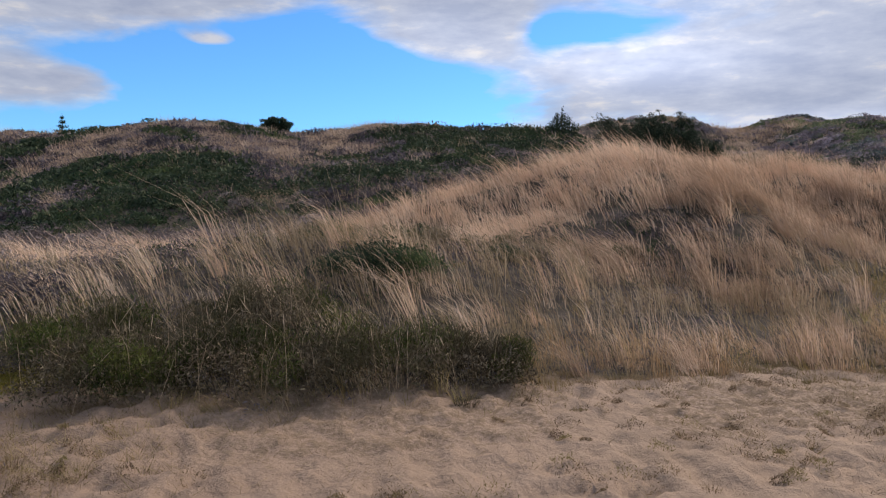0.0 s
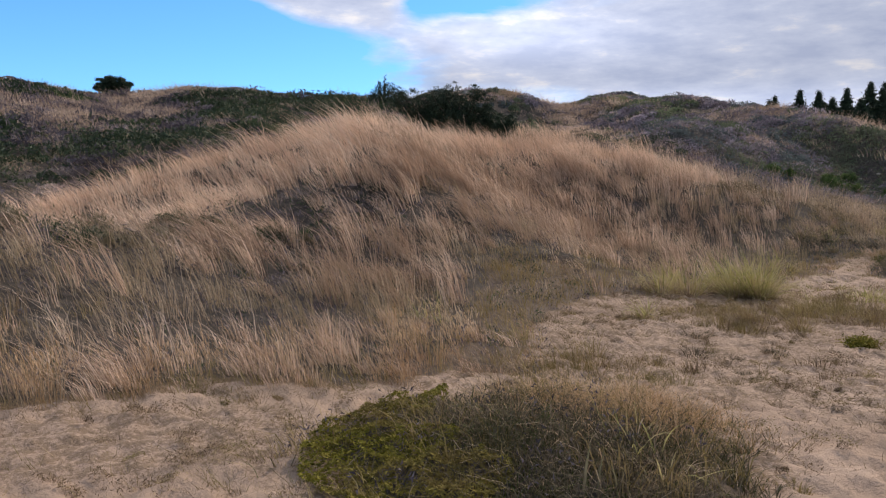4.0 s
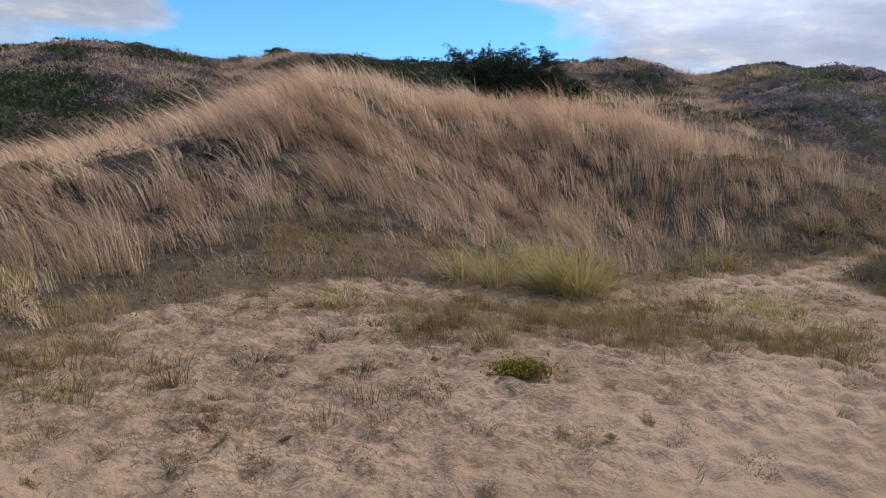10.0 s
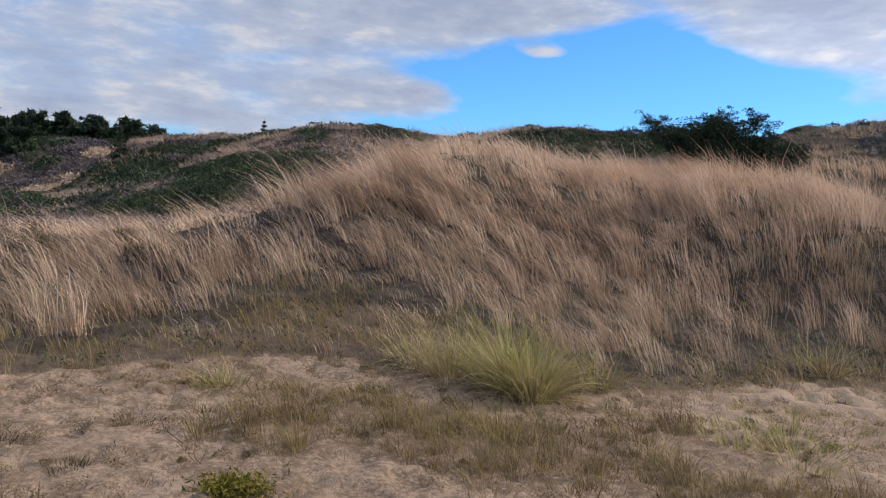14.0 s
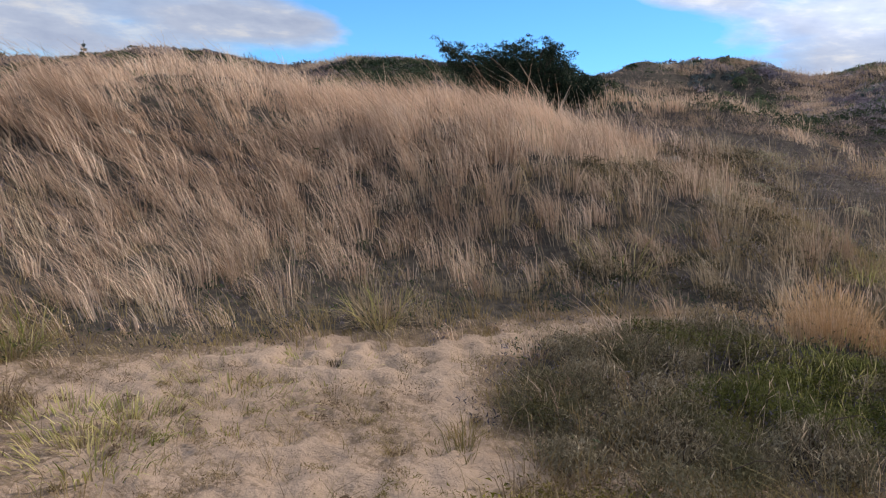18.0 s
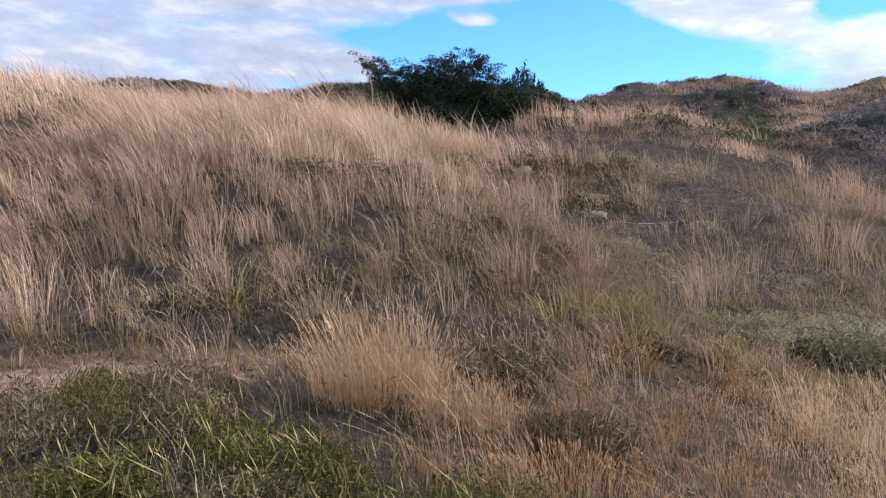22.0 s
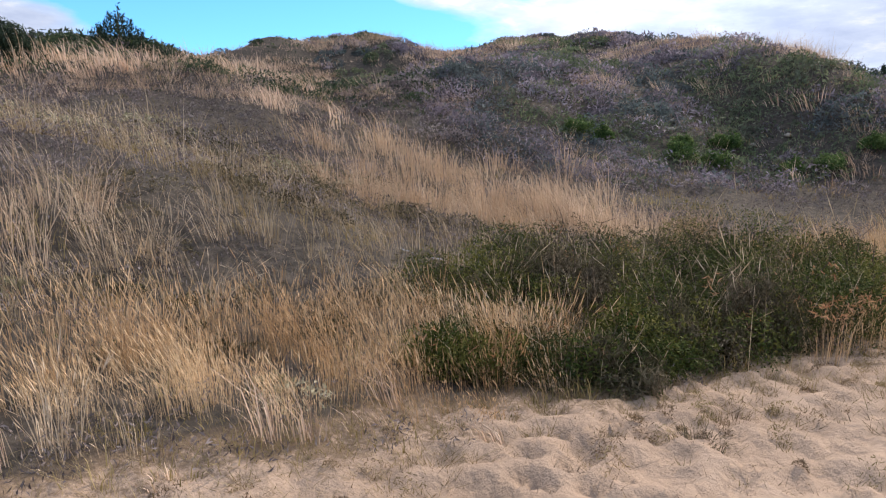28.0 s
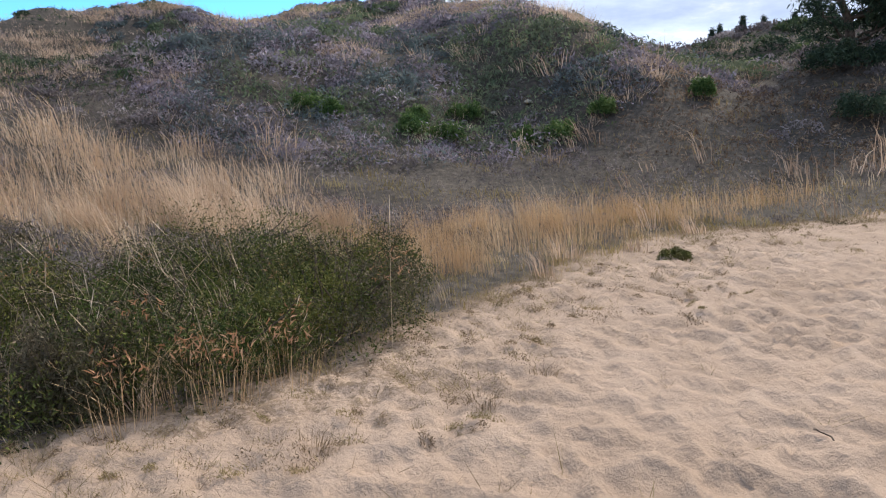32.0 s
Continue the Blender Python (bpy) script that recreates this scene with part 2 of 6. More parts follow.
def make_ground():
    """Sand where the cover is thin, mould and litter where plants grow."""
    m, nt = material("dune sand and litter")
    geo = nt.nodes.new("ShaderNodeNewGeometry")
    pos = geo.outputs["Position"]
    cover = nt.nodes.new("ShaderNodeAttribute")
    cover.attribute_name = "cover"
    broad, fine, grain = noise_at(nt, pos, 0.9, 5), noise_at(nt, pos, 7, 6, 0.62), noise_at(nt, pos, 85, 3, 0.7)
    sand = ramp(nt, broad, ((0.3, (0.285, 0.216, 0.163)), (0.5, (0.345, 0.265, 0.203)), (0.72, (0.40, 0.314, 0.246))))
    sand = mixed(nt, maths(nt, "MULTIPLY", grain, 0.35), sand, (0.31, 0.236, 0.168))
    # the sand turns redder and darker towards the start of the walk
    apart = nt.nodes.new("ShaderNodeSeparateXYZ")
    join(nt, pos, apart.inputs[0])
    ruddy = maths(nt, "ADD", maths(nt, "MULTIPLY", apart.outputs[0], -0.09), maths(nt, "MULTIPLY", broad, 0.9), True)
    sand = mixed(nt, ramp(nt, maths(nt, "ADD", ruddy, 0.2), ((0.2, (0, 0, 0)), (0.9, (0.75, 0.75, 0.75)))), sand, (0.205, 0.148, 0.112))
    specks = node(nt, "ShaderNodeTexVoronoi", Scale=16.0)
    join(nt, pos, specks.inputs["Vector"])
    dots = ramp(nt, specks.outputs["Distance"], ((0.05, (1, 1, 1)), (0.13, (0, 0, 0))))
    few = ramp(nt, fine, ((0.52, (0, 0, 0)), (0.62, (1, 1, 1))))
    sand = mixed(nt, maths(nt, "MULTIPLY", maths(nt, "MULTIPLY", dots, few), 0.7), sand, (0.13, 0.09, 0.06))
    mould = ramp(nt, fine, ((0.28, (0.029, 0.027, 0.023)), (0.5, (0.060, 0.053, 0.045)), (0.72, (0.116, 0.100, 0.082))))
    crumbs = noise_at(nt, pos, 26, 4, 0.7)
    edge = maths(nt, "ADD", cover.outputs["Fac"], maths(nt, "MULTIPLY", maths(nt, "SUBTRACT", fine, 0.5), 0.9))
    edge = maths(nt, "ADD", edge, maths(nt, "MULTIPLY", maths(nt, "SUBTRACT", crumbs, 0.5), 1.6))
    fac = ramp(nt, edge, ((0.46, (0, 0, 0)), (0.72, (1, 1, 1))))
    dust = ramp(nt, crumbs, ((0.35, (0.105, 0.076, 0.052)), (0.6, (0.205, 0.154, 0.108))))
    deep = ramp(nt, cover.outputs["Fac"], ((0.80, (0, 0, 0)), (1.0, (1, 1, 1))))
    color = mixed(nt, fac, sand, mixed(nt, deep, dust, mould))
    bump = node(nt, "ShaderNodeBump", Strength=0.75, Distance=0.055)
    pits = noise_at(nt, pos, 5.0, 3, 0.5)
    relief = maths(nt, "ADD", maths(nt, "MULTIPLY", pits, 1.2), maths(nt, "MULTIPLY", fine, 1.1))
    join(nt, maths(nt, "ADD", relief, maths(nt, "MULTIPLY", grain, 0.2)), bump.inputs["Height"])
    finish(nt, color, 0.95, bump.outputs[0], 0, 0.15)
    return m


SANDY = make_ground()

# ---- the lie of the land: a sandy flat before a chain of dunes ----
MOUNDS = []


def mound(x, y, h, rx, ry):
    MOUNDS.append((x, y, h, rx, ry))


# the grassy dune that the walk goes round
mound(10.2, 17.3, 2.20, 2.1, 3.6)
mound(6.5, 22.0, 1.13, 2.9, 2.1)
mound(1.5, 10.2, 0.87, 2.7, 2.0)
mound(-3.3, 13.4, 0.47, 3.7, 2.5)
mound(14.1, 20.2, 1.32, 3.1, 2.8)
mound(18.7, 19.8, 1.08, 3.0, 2.5)
mound(22.4, 20.4, 0.86, 3.2, 2.4)
mound(16.1, 16.1, 1.17, 2.0, 2.0)
mound(7.3, 13.6, 0.73, 2.7, 2.0)
mound(17.4, 30.9, 2.56, 6.5, 5.6)
mound(31.4, 25.0, 0.16, 4.0, 4.0)
mound(26.3, 30.7, 2.26, 3.6, 5.4)
mound(25.2, 16.7, 1.02, 2.2, 2.0)
mound(19.3, 13.4, 1.29, 2.1, 2.0)
mound(44.6, 41.8, 3.71, 7.2, 8.1)
mound(48.8, 35.0, 2.82, 3.1, 7.5)
mound(45.0, 27.8, 2.14, 2.0, 4.9)
mound(38.3, 33.9, 2.39, 4.4, 5.8)
mound(54.3, 20.8, 2.83, 3.7, 4.6)
mound(63.9, 28.3, 5.19, 6.5, 8.9)
mound(12.2, 51.7, 4.27, 4.5, 7.7)
mound(0.3, 56.6, 4.83, 6.7, 7.3)
mound(21.3, 48.1, 3.57, 4.4, 7.0)
mound(30.6, 61.9, 6.29, 3.4, 7.0)
mound(36.7, 65.2, 7.58, 2.6, 7.2)
mound(-13.5, 59.1, 4.47, 7.8, 7.6)
mound(-4.4, 44.6, 2.68, 6.7, 7.9)
mound(7.8, 38.3, 2.36, 8.7, 6.9)
mound(24.4, 53.4, 2.68, 5.3, 8.2)
mound(46.3, 47.4, 3.28, 5.8, 4.0)
mound(34.4, 46.4, 1.60, 4.8, 6.1)
mound(-27.4, 60.0, 3.86, 9.8, 10.4)
mound(47.3, 55.0, 4.62, 9.2, 3.1)
mound(15.9, 61.2, 3.33, 10.0, 7.3)
mound(45.8, 58.1, 3.23, 6.5, 6.5)
mound(61.5, 44.4, 3.76, 8.5, 8.1)
mound(34.3, 33.0, 1.57, 4.5, 4.0)
mound(14.1, 23.3, 0.49, 3.3, 3.0)
# low hummocks near the walk, and the wooded rise far to the north-west
mound(6.3, 3.5, 0.22, 0.88, 0.75)
mound(0.6, 6.4, 0.14, 1.2, 0.6)
mound(11.8, 5.7, 0.06, 1.3, 1.1)
mound(18.6, 8.0, 0.1, 1.4, 1.1)
mound(-76, 128, 8.0, 26, 18)
mound(-112, 175, 13.0, 40, 30)
mound(7, 142, 14.0, 26, 14)
mound(262, 182, 24.0, 70, 55)


def wave(x, y, s, seed):
    """Smooth value noise in -1..1, on arrays."""
    x, y = np.asarray(x, float) / s + seed * 17.3, np.asarray(y, float) / s - seed * 9.1
    i, j = np.floor(x), np.floor(y)
    u, v = x - i, y - j
    u, v = u * u * (3 - 2 * u), v * v * (3 - 2 * v)

    def val(p, q):
        return np.modf(np.abs(np.sin(p * 127.1 + q * 311.7 + seed * 74.7) * 43758.5453))[0] * 2 - 1

    return (val(i, j) * (1 - u) + val(i + 1, j) * u) * (1 - v) + (val(i, j + 1) * (1 - u) + val(i + 1, j + 1) * u) * v


EDGE_X = (-60, -6, -2, -0.2, 1.9, 2.6, 4, 5.0, 5.9, 6.8, 7.5, 8.3, 9.4, 10.6, 11.8, 12.8, 14, 17, 18.6, 20, 22, 24.1, 25.4, 28, 31, 33, 35.4, 38.8, 44, 60, 200)
EDGE_Y = (9, 8, 6.6, 5.3, 5.3, 5.5, 5.7, 5.4, 5.0, 5.0, 5.3, 6.3, 7.6, 8.0, 7.9, 7.5, 8.2, 9.4, 9.65, 9.65, 10.05, 10.6, 11.35, 11.85, 12.45, 13.3, 14.8, 16.0, 15.0, 14, 14)


APRON_X, APRON_D = (5.5, 7.0, 8.5, 11.0, 12.6, 14, 18, 19), (0.01, 0.9, 1.7, 1.9, 1.2, 0.5, 0.4, 0.01)


def inside(x, y, cx, cy, rx, ry):
    """1 at the middle, 0 on the rim, negative outside."""
    return 1 - np.hypot((x - cx) / rx, (y - cy) / ry)


def beyond_edge(x, y):
    """Metres into the plants from the rim of the sand; the islands of plants on the flat count too."""
    d = (y - np.interp(x, EDGE_X, EDGE_Y)) * 0.85
    for cx, cy, rx, ry in ((6.25, 3.40, 1.55, 1.28), (18.7, 7.9, 2.25, 1.75), (21.6, 9.4, 2.9, 2.1), (23.6, 10.3, 1.9, 1.3), (-2.6, 4.2, 1.4, 1.2)):
        d = np.maximum(d, inside(x, y, cx, cy, rx, ry) * min(rx, ry))
    return d + 0.22 * wave(x, y, 0.8, 3) + 0.1 * wave(x, y, 0.25, 4)


def bare_at(x, y):
    """Open sand on the far flat and in the blowouts beyond it."""
    b = np.maximum.reduce([inside(x, y, -28, 49, 11, 4.6), inside(x, y, -72, 116, 5, 1.6)])
    return np.clip((b + 0.2 * wave(x, y, 2.5, 81)) * 4, 0, 1)


def cover_at(x, y):
    d = beyond_edge(x, y)
    c = np.clip(d / 0.55 + 0.35, 0, 1) * (1 - bare_at(x, y))
    c = np.where(d < np.interp(x, APRON_X, APRON_D), np.minimum(c, 0.90), c)
    thin = (np.clip(np.interp(x, (2, 4, 12.5, 14.5, 19), (0.5, 0.74, 0.74, 0.42, 0.45)) + 0.42 * wave(x, y, 1.3, 6) + 0.25 * wave(x, y, 0.4, 7), 0, 1) * np.clip((y - 1.4) / 3, 0, 1) * np.clip((d + np.where((x > 5) & (x < 17), 5.0, 2.6)) / 3.0, 0, 1)) * (1 - 0.8 * np.clip(inside(x, y, 16.6, 8.5, 3.0, 1.1) * 3, 0, 1))
    return np.clip(np.maximum.reduce([c, np.minimum(thin, 0.56), np.clip((inside(x, y, 12.1, 5.8, 1.9, 1.15) + 0.7 * wave(x, y, 0.6, 54)) * 2, 0, 0.7), np.clip((inside(x, y, 4.1, 4.7, 1.7, 0.9) + 0.3 * wave(x, y, 0.6, 6)) * 2, 0, 0.6)]), 0, 1)


def land(x, y):
    x, y = np.asarray(x, float), np.asarray(y, float)
    z = np.zeros(np.broadcast(x, y).shape)
    for mx, my, h, rx, ry in MOUNDS:
        z = z + h * np.exp(-0.5 * (((x - mx) / rx) ** 2 + ((y - my) / ry) ** 2))
    # the chain of dunes breaks off to the west, over a flat with bare sand
    s = np.clip((x + 26.5 + 0.67 * (y - 52)) / 8.5, 0, 1)
    gone = (1 - s * s * (3 - 2 * s)) * np.clip((y - 26) / 8, 0, 1) * np.clip((112 - y) / 14, 0, 1)
    z = z * (1 - 0.86 * gone) + 0.5 * gone
    grown = np.clip(y - np.interp(x, EDGE_X, EDGE_Y), 0, 3) / 3
    far = np.clip((y - 14) / 20, 0, 1)
    z = z + grown * (0.07 * wave(x, y, 1.1, 1) + 0.10 * wave(x, y, 2.7, 2)) + far * (0.22 * wave(x, y, 4.5, 5) + 0.16 * wave(x, y, 2.0, 8)) + grown * np.clip((x - 17) / 4, 0, 1) * 0.09 * wave(x, y, 1.3, 9)
    # a low worn lip where the turf at the dune's foot ends
    step = (y - np.interp(x, EDGE_X, EDGE_Y)) * 0.85 + 0.25 * wave(x, y, 1.4, 84) - np.interp(x, APRON_X, APRON_D)
    lip = np.clip((x - 6.0) / 1.5, 0, 1) * np.clip((12.6 - x) / 1.2, 0, 1)
    z = z + 0.12 * lip * np.clip(step / 0.12 + 0.5, 0, 1) * np.exp(-np.clip(step, 0, 9) / 1.3)
    return z


def chance(p, q, seed):
    return np.modf(np.abs(np.sin(p * 12.9898 + q * 78.233 + seed * 37.7) * 43758.5453))[0]


def trodden(x, y):
    """Footprints: shallow bowls that meet in narrow crests, as in loose dry sand."""
    x, y = np.asarray(x, float), np.asarray(y, float)
    cell = 0.23
    wx, wy = x + 0.05 * wave(x, y, 0.24, 13), y + 0.05 * wave(x, y, 0.24, 14)
    ci, cj = np.floor(wx / cell), np.floor(wy / cell)
    near = np.full(x.shape, 9.0)
    for di in (-1, 0, 1):
        for dj in (-1, 0, 1):
            p, q = ci + di, cj + dj
            cx, cy = (p + 0.1 + 0.8 * chance(p, q, 1)) * cell, (q + 0.1 + 0.8 * chance(p, q, 2)) * cell
            near = np.minimum(near, np.hypot(wx - cx, wy - cy) / (0.75 + 0.55 * chance(p, q, 3)))
    bowl = np.clip(near / 0.112, 0, 1.06) ** 3.0
    worn = 0.054 + 0.024 * wave(x, y, 0.8, 15)
    return worn * (bowl - 0.5) + 0.009 * wave(x, y, 1.1, 11) + 0.005 * wave(x, y, 0.11, 12)


def mesh_of(name, verts, tris=None, tone=None, quads=None, smooth=False):
    verts = np.ascontiguousarray(verts, np.float32).reshape(-1, 3)
    me = bpy.data.meshes.new(name)
    me.vertices.add(len(verts))
    me.vertices.foreach_set("co", verts.ravel())
    faces, size = (tris, 3) if quads is None else (quads, 4)
    faces = np.ascontiguousarray(faces, np.int32).reshape(-1, size)
    me.loops.add(faces.size)
    me.loops.foreach_set("vertex_index", faces.ravel())
    me.polygons.add(len(faces))
    me.polygons.foreach_set("loop_start", np.arange(0, faces.size, size, dtype=np.int32))
    if smooth:
        me.polygons.foreach_set("use_smooth", np.ones(len(faces), bool))
    if tone is not None:
        me.attributes.new("tone", "FLOAT", "POINT").data.foreach_set("value", np.ascontiguousarray(tone, np.float32))
    me.update(calc_edges=True)
    return me


def lines(parts):
    return np.unique(np.concatenate([np.arange(a, b, s) for a, b, s in parts] + [[parts[-1][1]]]).round(4))


def make_land():
    """One sheet to the horizon: fine over the sand and its rim, coarse beyond."""
    verts, quads, covers, first = [], [], [], 0
    x0, x1, y0, y1 = -8, 62, 0, 16
    wide = (((-3000, -400, 260), (-400, -60, 17), (-60, -8, 1.3), (-8, 62, 0.35), (62, 160, 7), (160, 420, 13), (420, 3000, 260)),
            ((-3000, -200, 280), (-200, -10, 19), (-10, 0, 0.6), (0, 16, 4.0), (16, 30, 0.3), (30, 75, 0.7), (75, 300, 7), (300, 3000, 270)))
    fine = (((-8, -1, 0.25), (-1, 39, 0.055), (39, 62, 0.5)), ((0, 1.5, 0.15), (1.5, 12.5, 0.055), (12.5, 16, 0.1)))
    for parts_x, parts_y in (wide, fine):
        xs, ys = lines(parts_x), lines(parts_y)
        gx, gy = np.meshgrid(xs, ys)
        z, c = land(gx, gy), cover_at(gx, gy)
        rim = np.clip(np.minimum.reduce([gx - x0, x1 - gx, gy - y0, y1 - gy]) / 1.0, 0, 1)
        z = z + trodden(gx, gy) * (1 - 0.7 * c) * rim
        nx, ny = len(xs), len(ys)
        k = (np.arange(ny - 1)[:, None] * nx + np.arange(nx - 1)).ravel()
        if parts_x is wide[0]:
            mx, my = (gx[:-1, :-1] + gx[1:, 1:]).ravel() / 2, (gy[:-1, :-1] + gy[1:, 1:]).ravel() / 2
            k = k[~((mx > x0) & (mx < x1) & (my > y0) & (my < y1))]
        verts.append(np.stack([gx, gy, z], -1).reshape(-1, 3))
        quads.append(np.stack([k, k + 1, k + nx + 1, k + nx], -1) + first)
        covers.append(c.ravel())
        first += nx * ny
    me = mesh_of("ground", np.concatenate(verts), quads=np.concatenate(quads), smooth=True)
    at = me.attributes.new("cover", "FLOAT", "POINT")
    at.data.foreach_set("value", np.concatenate(covers).astype(np.float32))
    me.materials.append(SANDY)
    tagged(new("ground", me), "pale pinkish dune sand with footprints, darker mould under the plants", "ground", kind="structure")


make_land()


# ---- plants: strips and sprigs ----
WALK_X = np.array([0, 4, 8, 12, 14, 17, 20, 22.7, 25, 27, 30.5])
WALK_Y = np.array([0, 0, 0, 0.6, 1.7, 3.3, 4.9, 6.4, 7.9, 8.2, 8.0])


def away(x, y):
    """Metres to the line of the walk."""
    return np.min(np.hypot(x[:, None] - WALK_X, y[:, None] - WALK_Y), axis=1)


def strips(x, y, z, h, w, lean, bend, head=0.0, whole=True):
    """Blades from arrays: a foot, a bent middle and a tip; head: a seed head's width for the stems that carry one."""
    n = len(x)
    turn = rng.uniform(0, math.tau, n)
    cx, cy = np.cos(turn) * w / 2, np.sin(turn) * w / 2
    foot = np.stack([x, y, z - 0.02], -1)
    side = np.stack([cx, cy, 0 * cx], -1)
    mid = foot + np.stack([lean[:, 0] * 0.38, lean[:, 1] * 0.38, h * 0.55], -1)
    tip = foot + np.stack([lean[:, 0] * (1 + bend), lean[:, 1] * (1 + bend), h * (1 - 0.25 * bend)], -1)
    if not whole:
        v = np.stack([foot - side, foot + side, tip], 1)
        return v.reshape(-1, 3), np.arange(3 * n).reshape(-1, 3)
    v = np.stack([foot - side, foot + side, mid - side * 0.8, mid + side * 0.8, tip], 1).reshape(-1, 3)
    b = np.arange(n)[:, None] * 5
    t = np.concatenate([b + (0, 1, 3), b + (0, 3, 2), b + (2, 3, 4)], 0)
    if head:
        top = tip + (tip - mid) * 0.30
        wide = np.stack([np.cos(turn + 1), np.sin(turn + 1), 0.3 * np.sin(turn)], -1) * head / 2
        low = tip - (tip - mid) * 0.35
        v2 = np.stack([low, tip - wide, top, tip + wide], 1).reshape(-1, 3)
        b2 = len(v) + np.arange(n)[:, None] * 4
        t = np.concatenate([t, b2 + (0, 1, 2), b2 + (0, 2, 3)], 0)
        v = np.concatenate([v, v2])
    return v, t


def sprigs(p, size, flat=0.0, wide=0.38, rise=0.0):
    """Loose triangles at the points p, turned at random: leaves, heather shoots, moss tips."""
    n = len(p)
    a = rng.normal(size=(n, 3))
    b = rng.normal(size=(n, 3))
    a[:, 2] = a[:, 2] * (1 - flat) + rise
    b[:, 2] *= 1 - flat
    a /= np.linalg.norm(a, axis=1, keepdims=True)
    b -= a * (a * b).sum(1, keepdims=True)
    b /= np.linalg.norm(b, axis=1, keepdims=True)
    s = np.asarray(size).reshape(-1, 1)
    v = np.stack([p - a * s * 0.6, p + b * s * wide, p + a * s * 0.7], 1)
    return v.reshape(-1, 3), np.arange(3 * n).reshape(-1, 3)


def merge(*sets):
    vs, ts, k = [], [], 0
    for v, t in sets:
        vs.append(v)
        ts.append(np.asarray(t) + k)
        k += len(v)
    return np.concatenate(vs), np.concatenate(ts)


def stuff(name, geo, mat, label, category):
    me = mesh_of(name, *geo)
    me.materials.append(mat)
    return tagged(new(name, me), label, category, kind="stuff")


FINE = ("dead_grass", "green_grass", "withered_foliage", "branchwork", "grass", "leaf_spike", "green_growth", "dry_growth", "branchwork", "foliage", "yellow_foliage", "green_foliage", "brown_foliage", "moss", "cushion", "crown", "needles")


def part(name, geo, mat, parent, label=""):
    me = mesh_of(name, *geo)
    me.materials.append(mat)
    ob = new(name, me)
    ob.parent = parent
    if name in FINE:
        tagged(ob, kind="stuff")
    return tagged(ob, label) if label else ob


def wind(n, h, force=0.55, spread=0.28):
    """Leans towards -x, where the wind has laid the grass."""
    return np.stack([-h * force + h * spread * rng.normal(size=n), h * spread * rng.normal(size=n)], -1)


def scatter(x0, x1, y0, y1, per_m2):
    n = int((x1 - x0) * (y1 - y0) * per_m2)
    return rng.uniform(x0, x1, n), rng.uniform(y0, y1, n)


def hill_at(x, y):
    """1 on the scrub-grown hill beyond the bushes and on the ridge behind the grassy dune."""
    ridge = np.clip((y - 30.5 - 0.12 * np.abs(x - 6)) / 3, 0, 1) * np.clip((27 - x) / 3, 0, 1) * np.clip((x + 34) / 4, 0, 1) * (1 - bare_at(x, y)) * (y < 66)
    return ridge + (1 - ridge) * np.clip(np.maximum(inside(x, y, 42, 32, 13.5, 9.5), inside(x, y, 40, 48, 12, 13)) * 5, 0, 1) * np.clip((y - 23.2) / 1.2, 0, 1) * np.clip((x - 32.2) / 1.5, 0, 1)


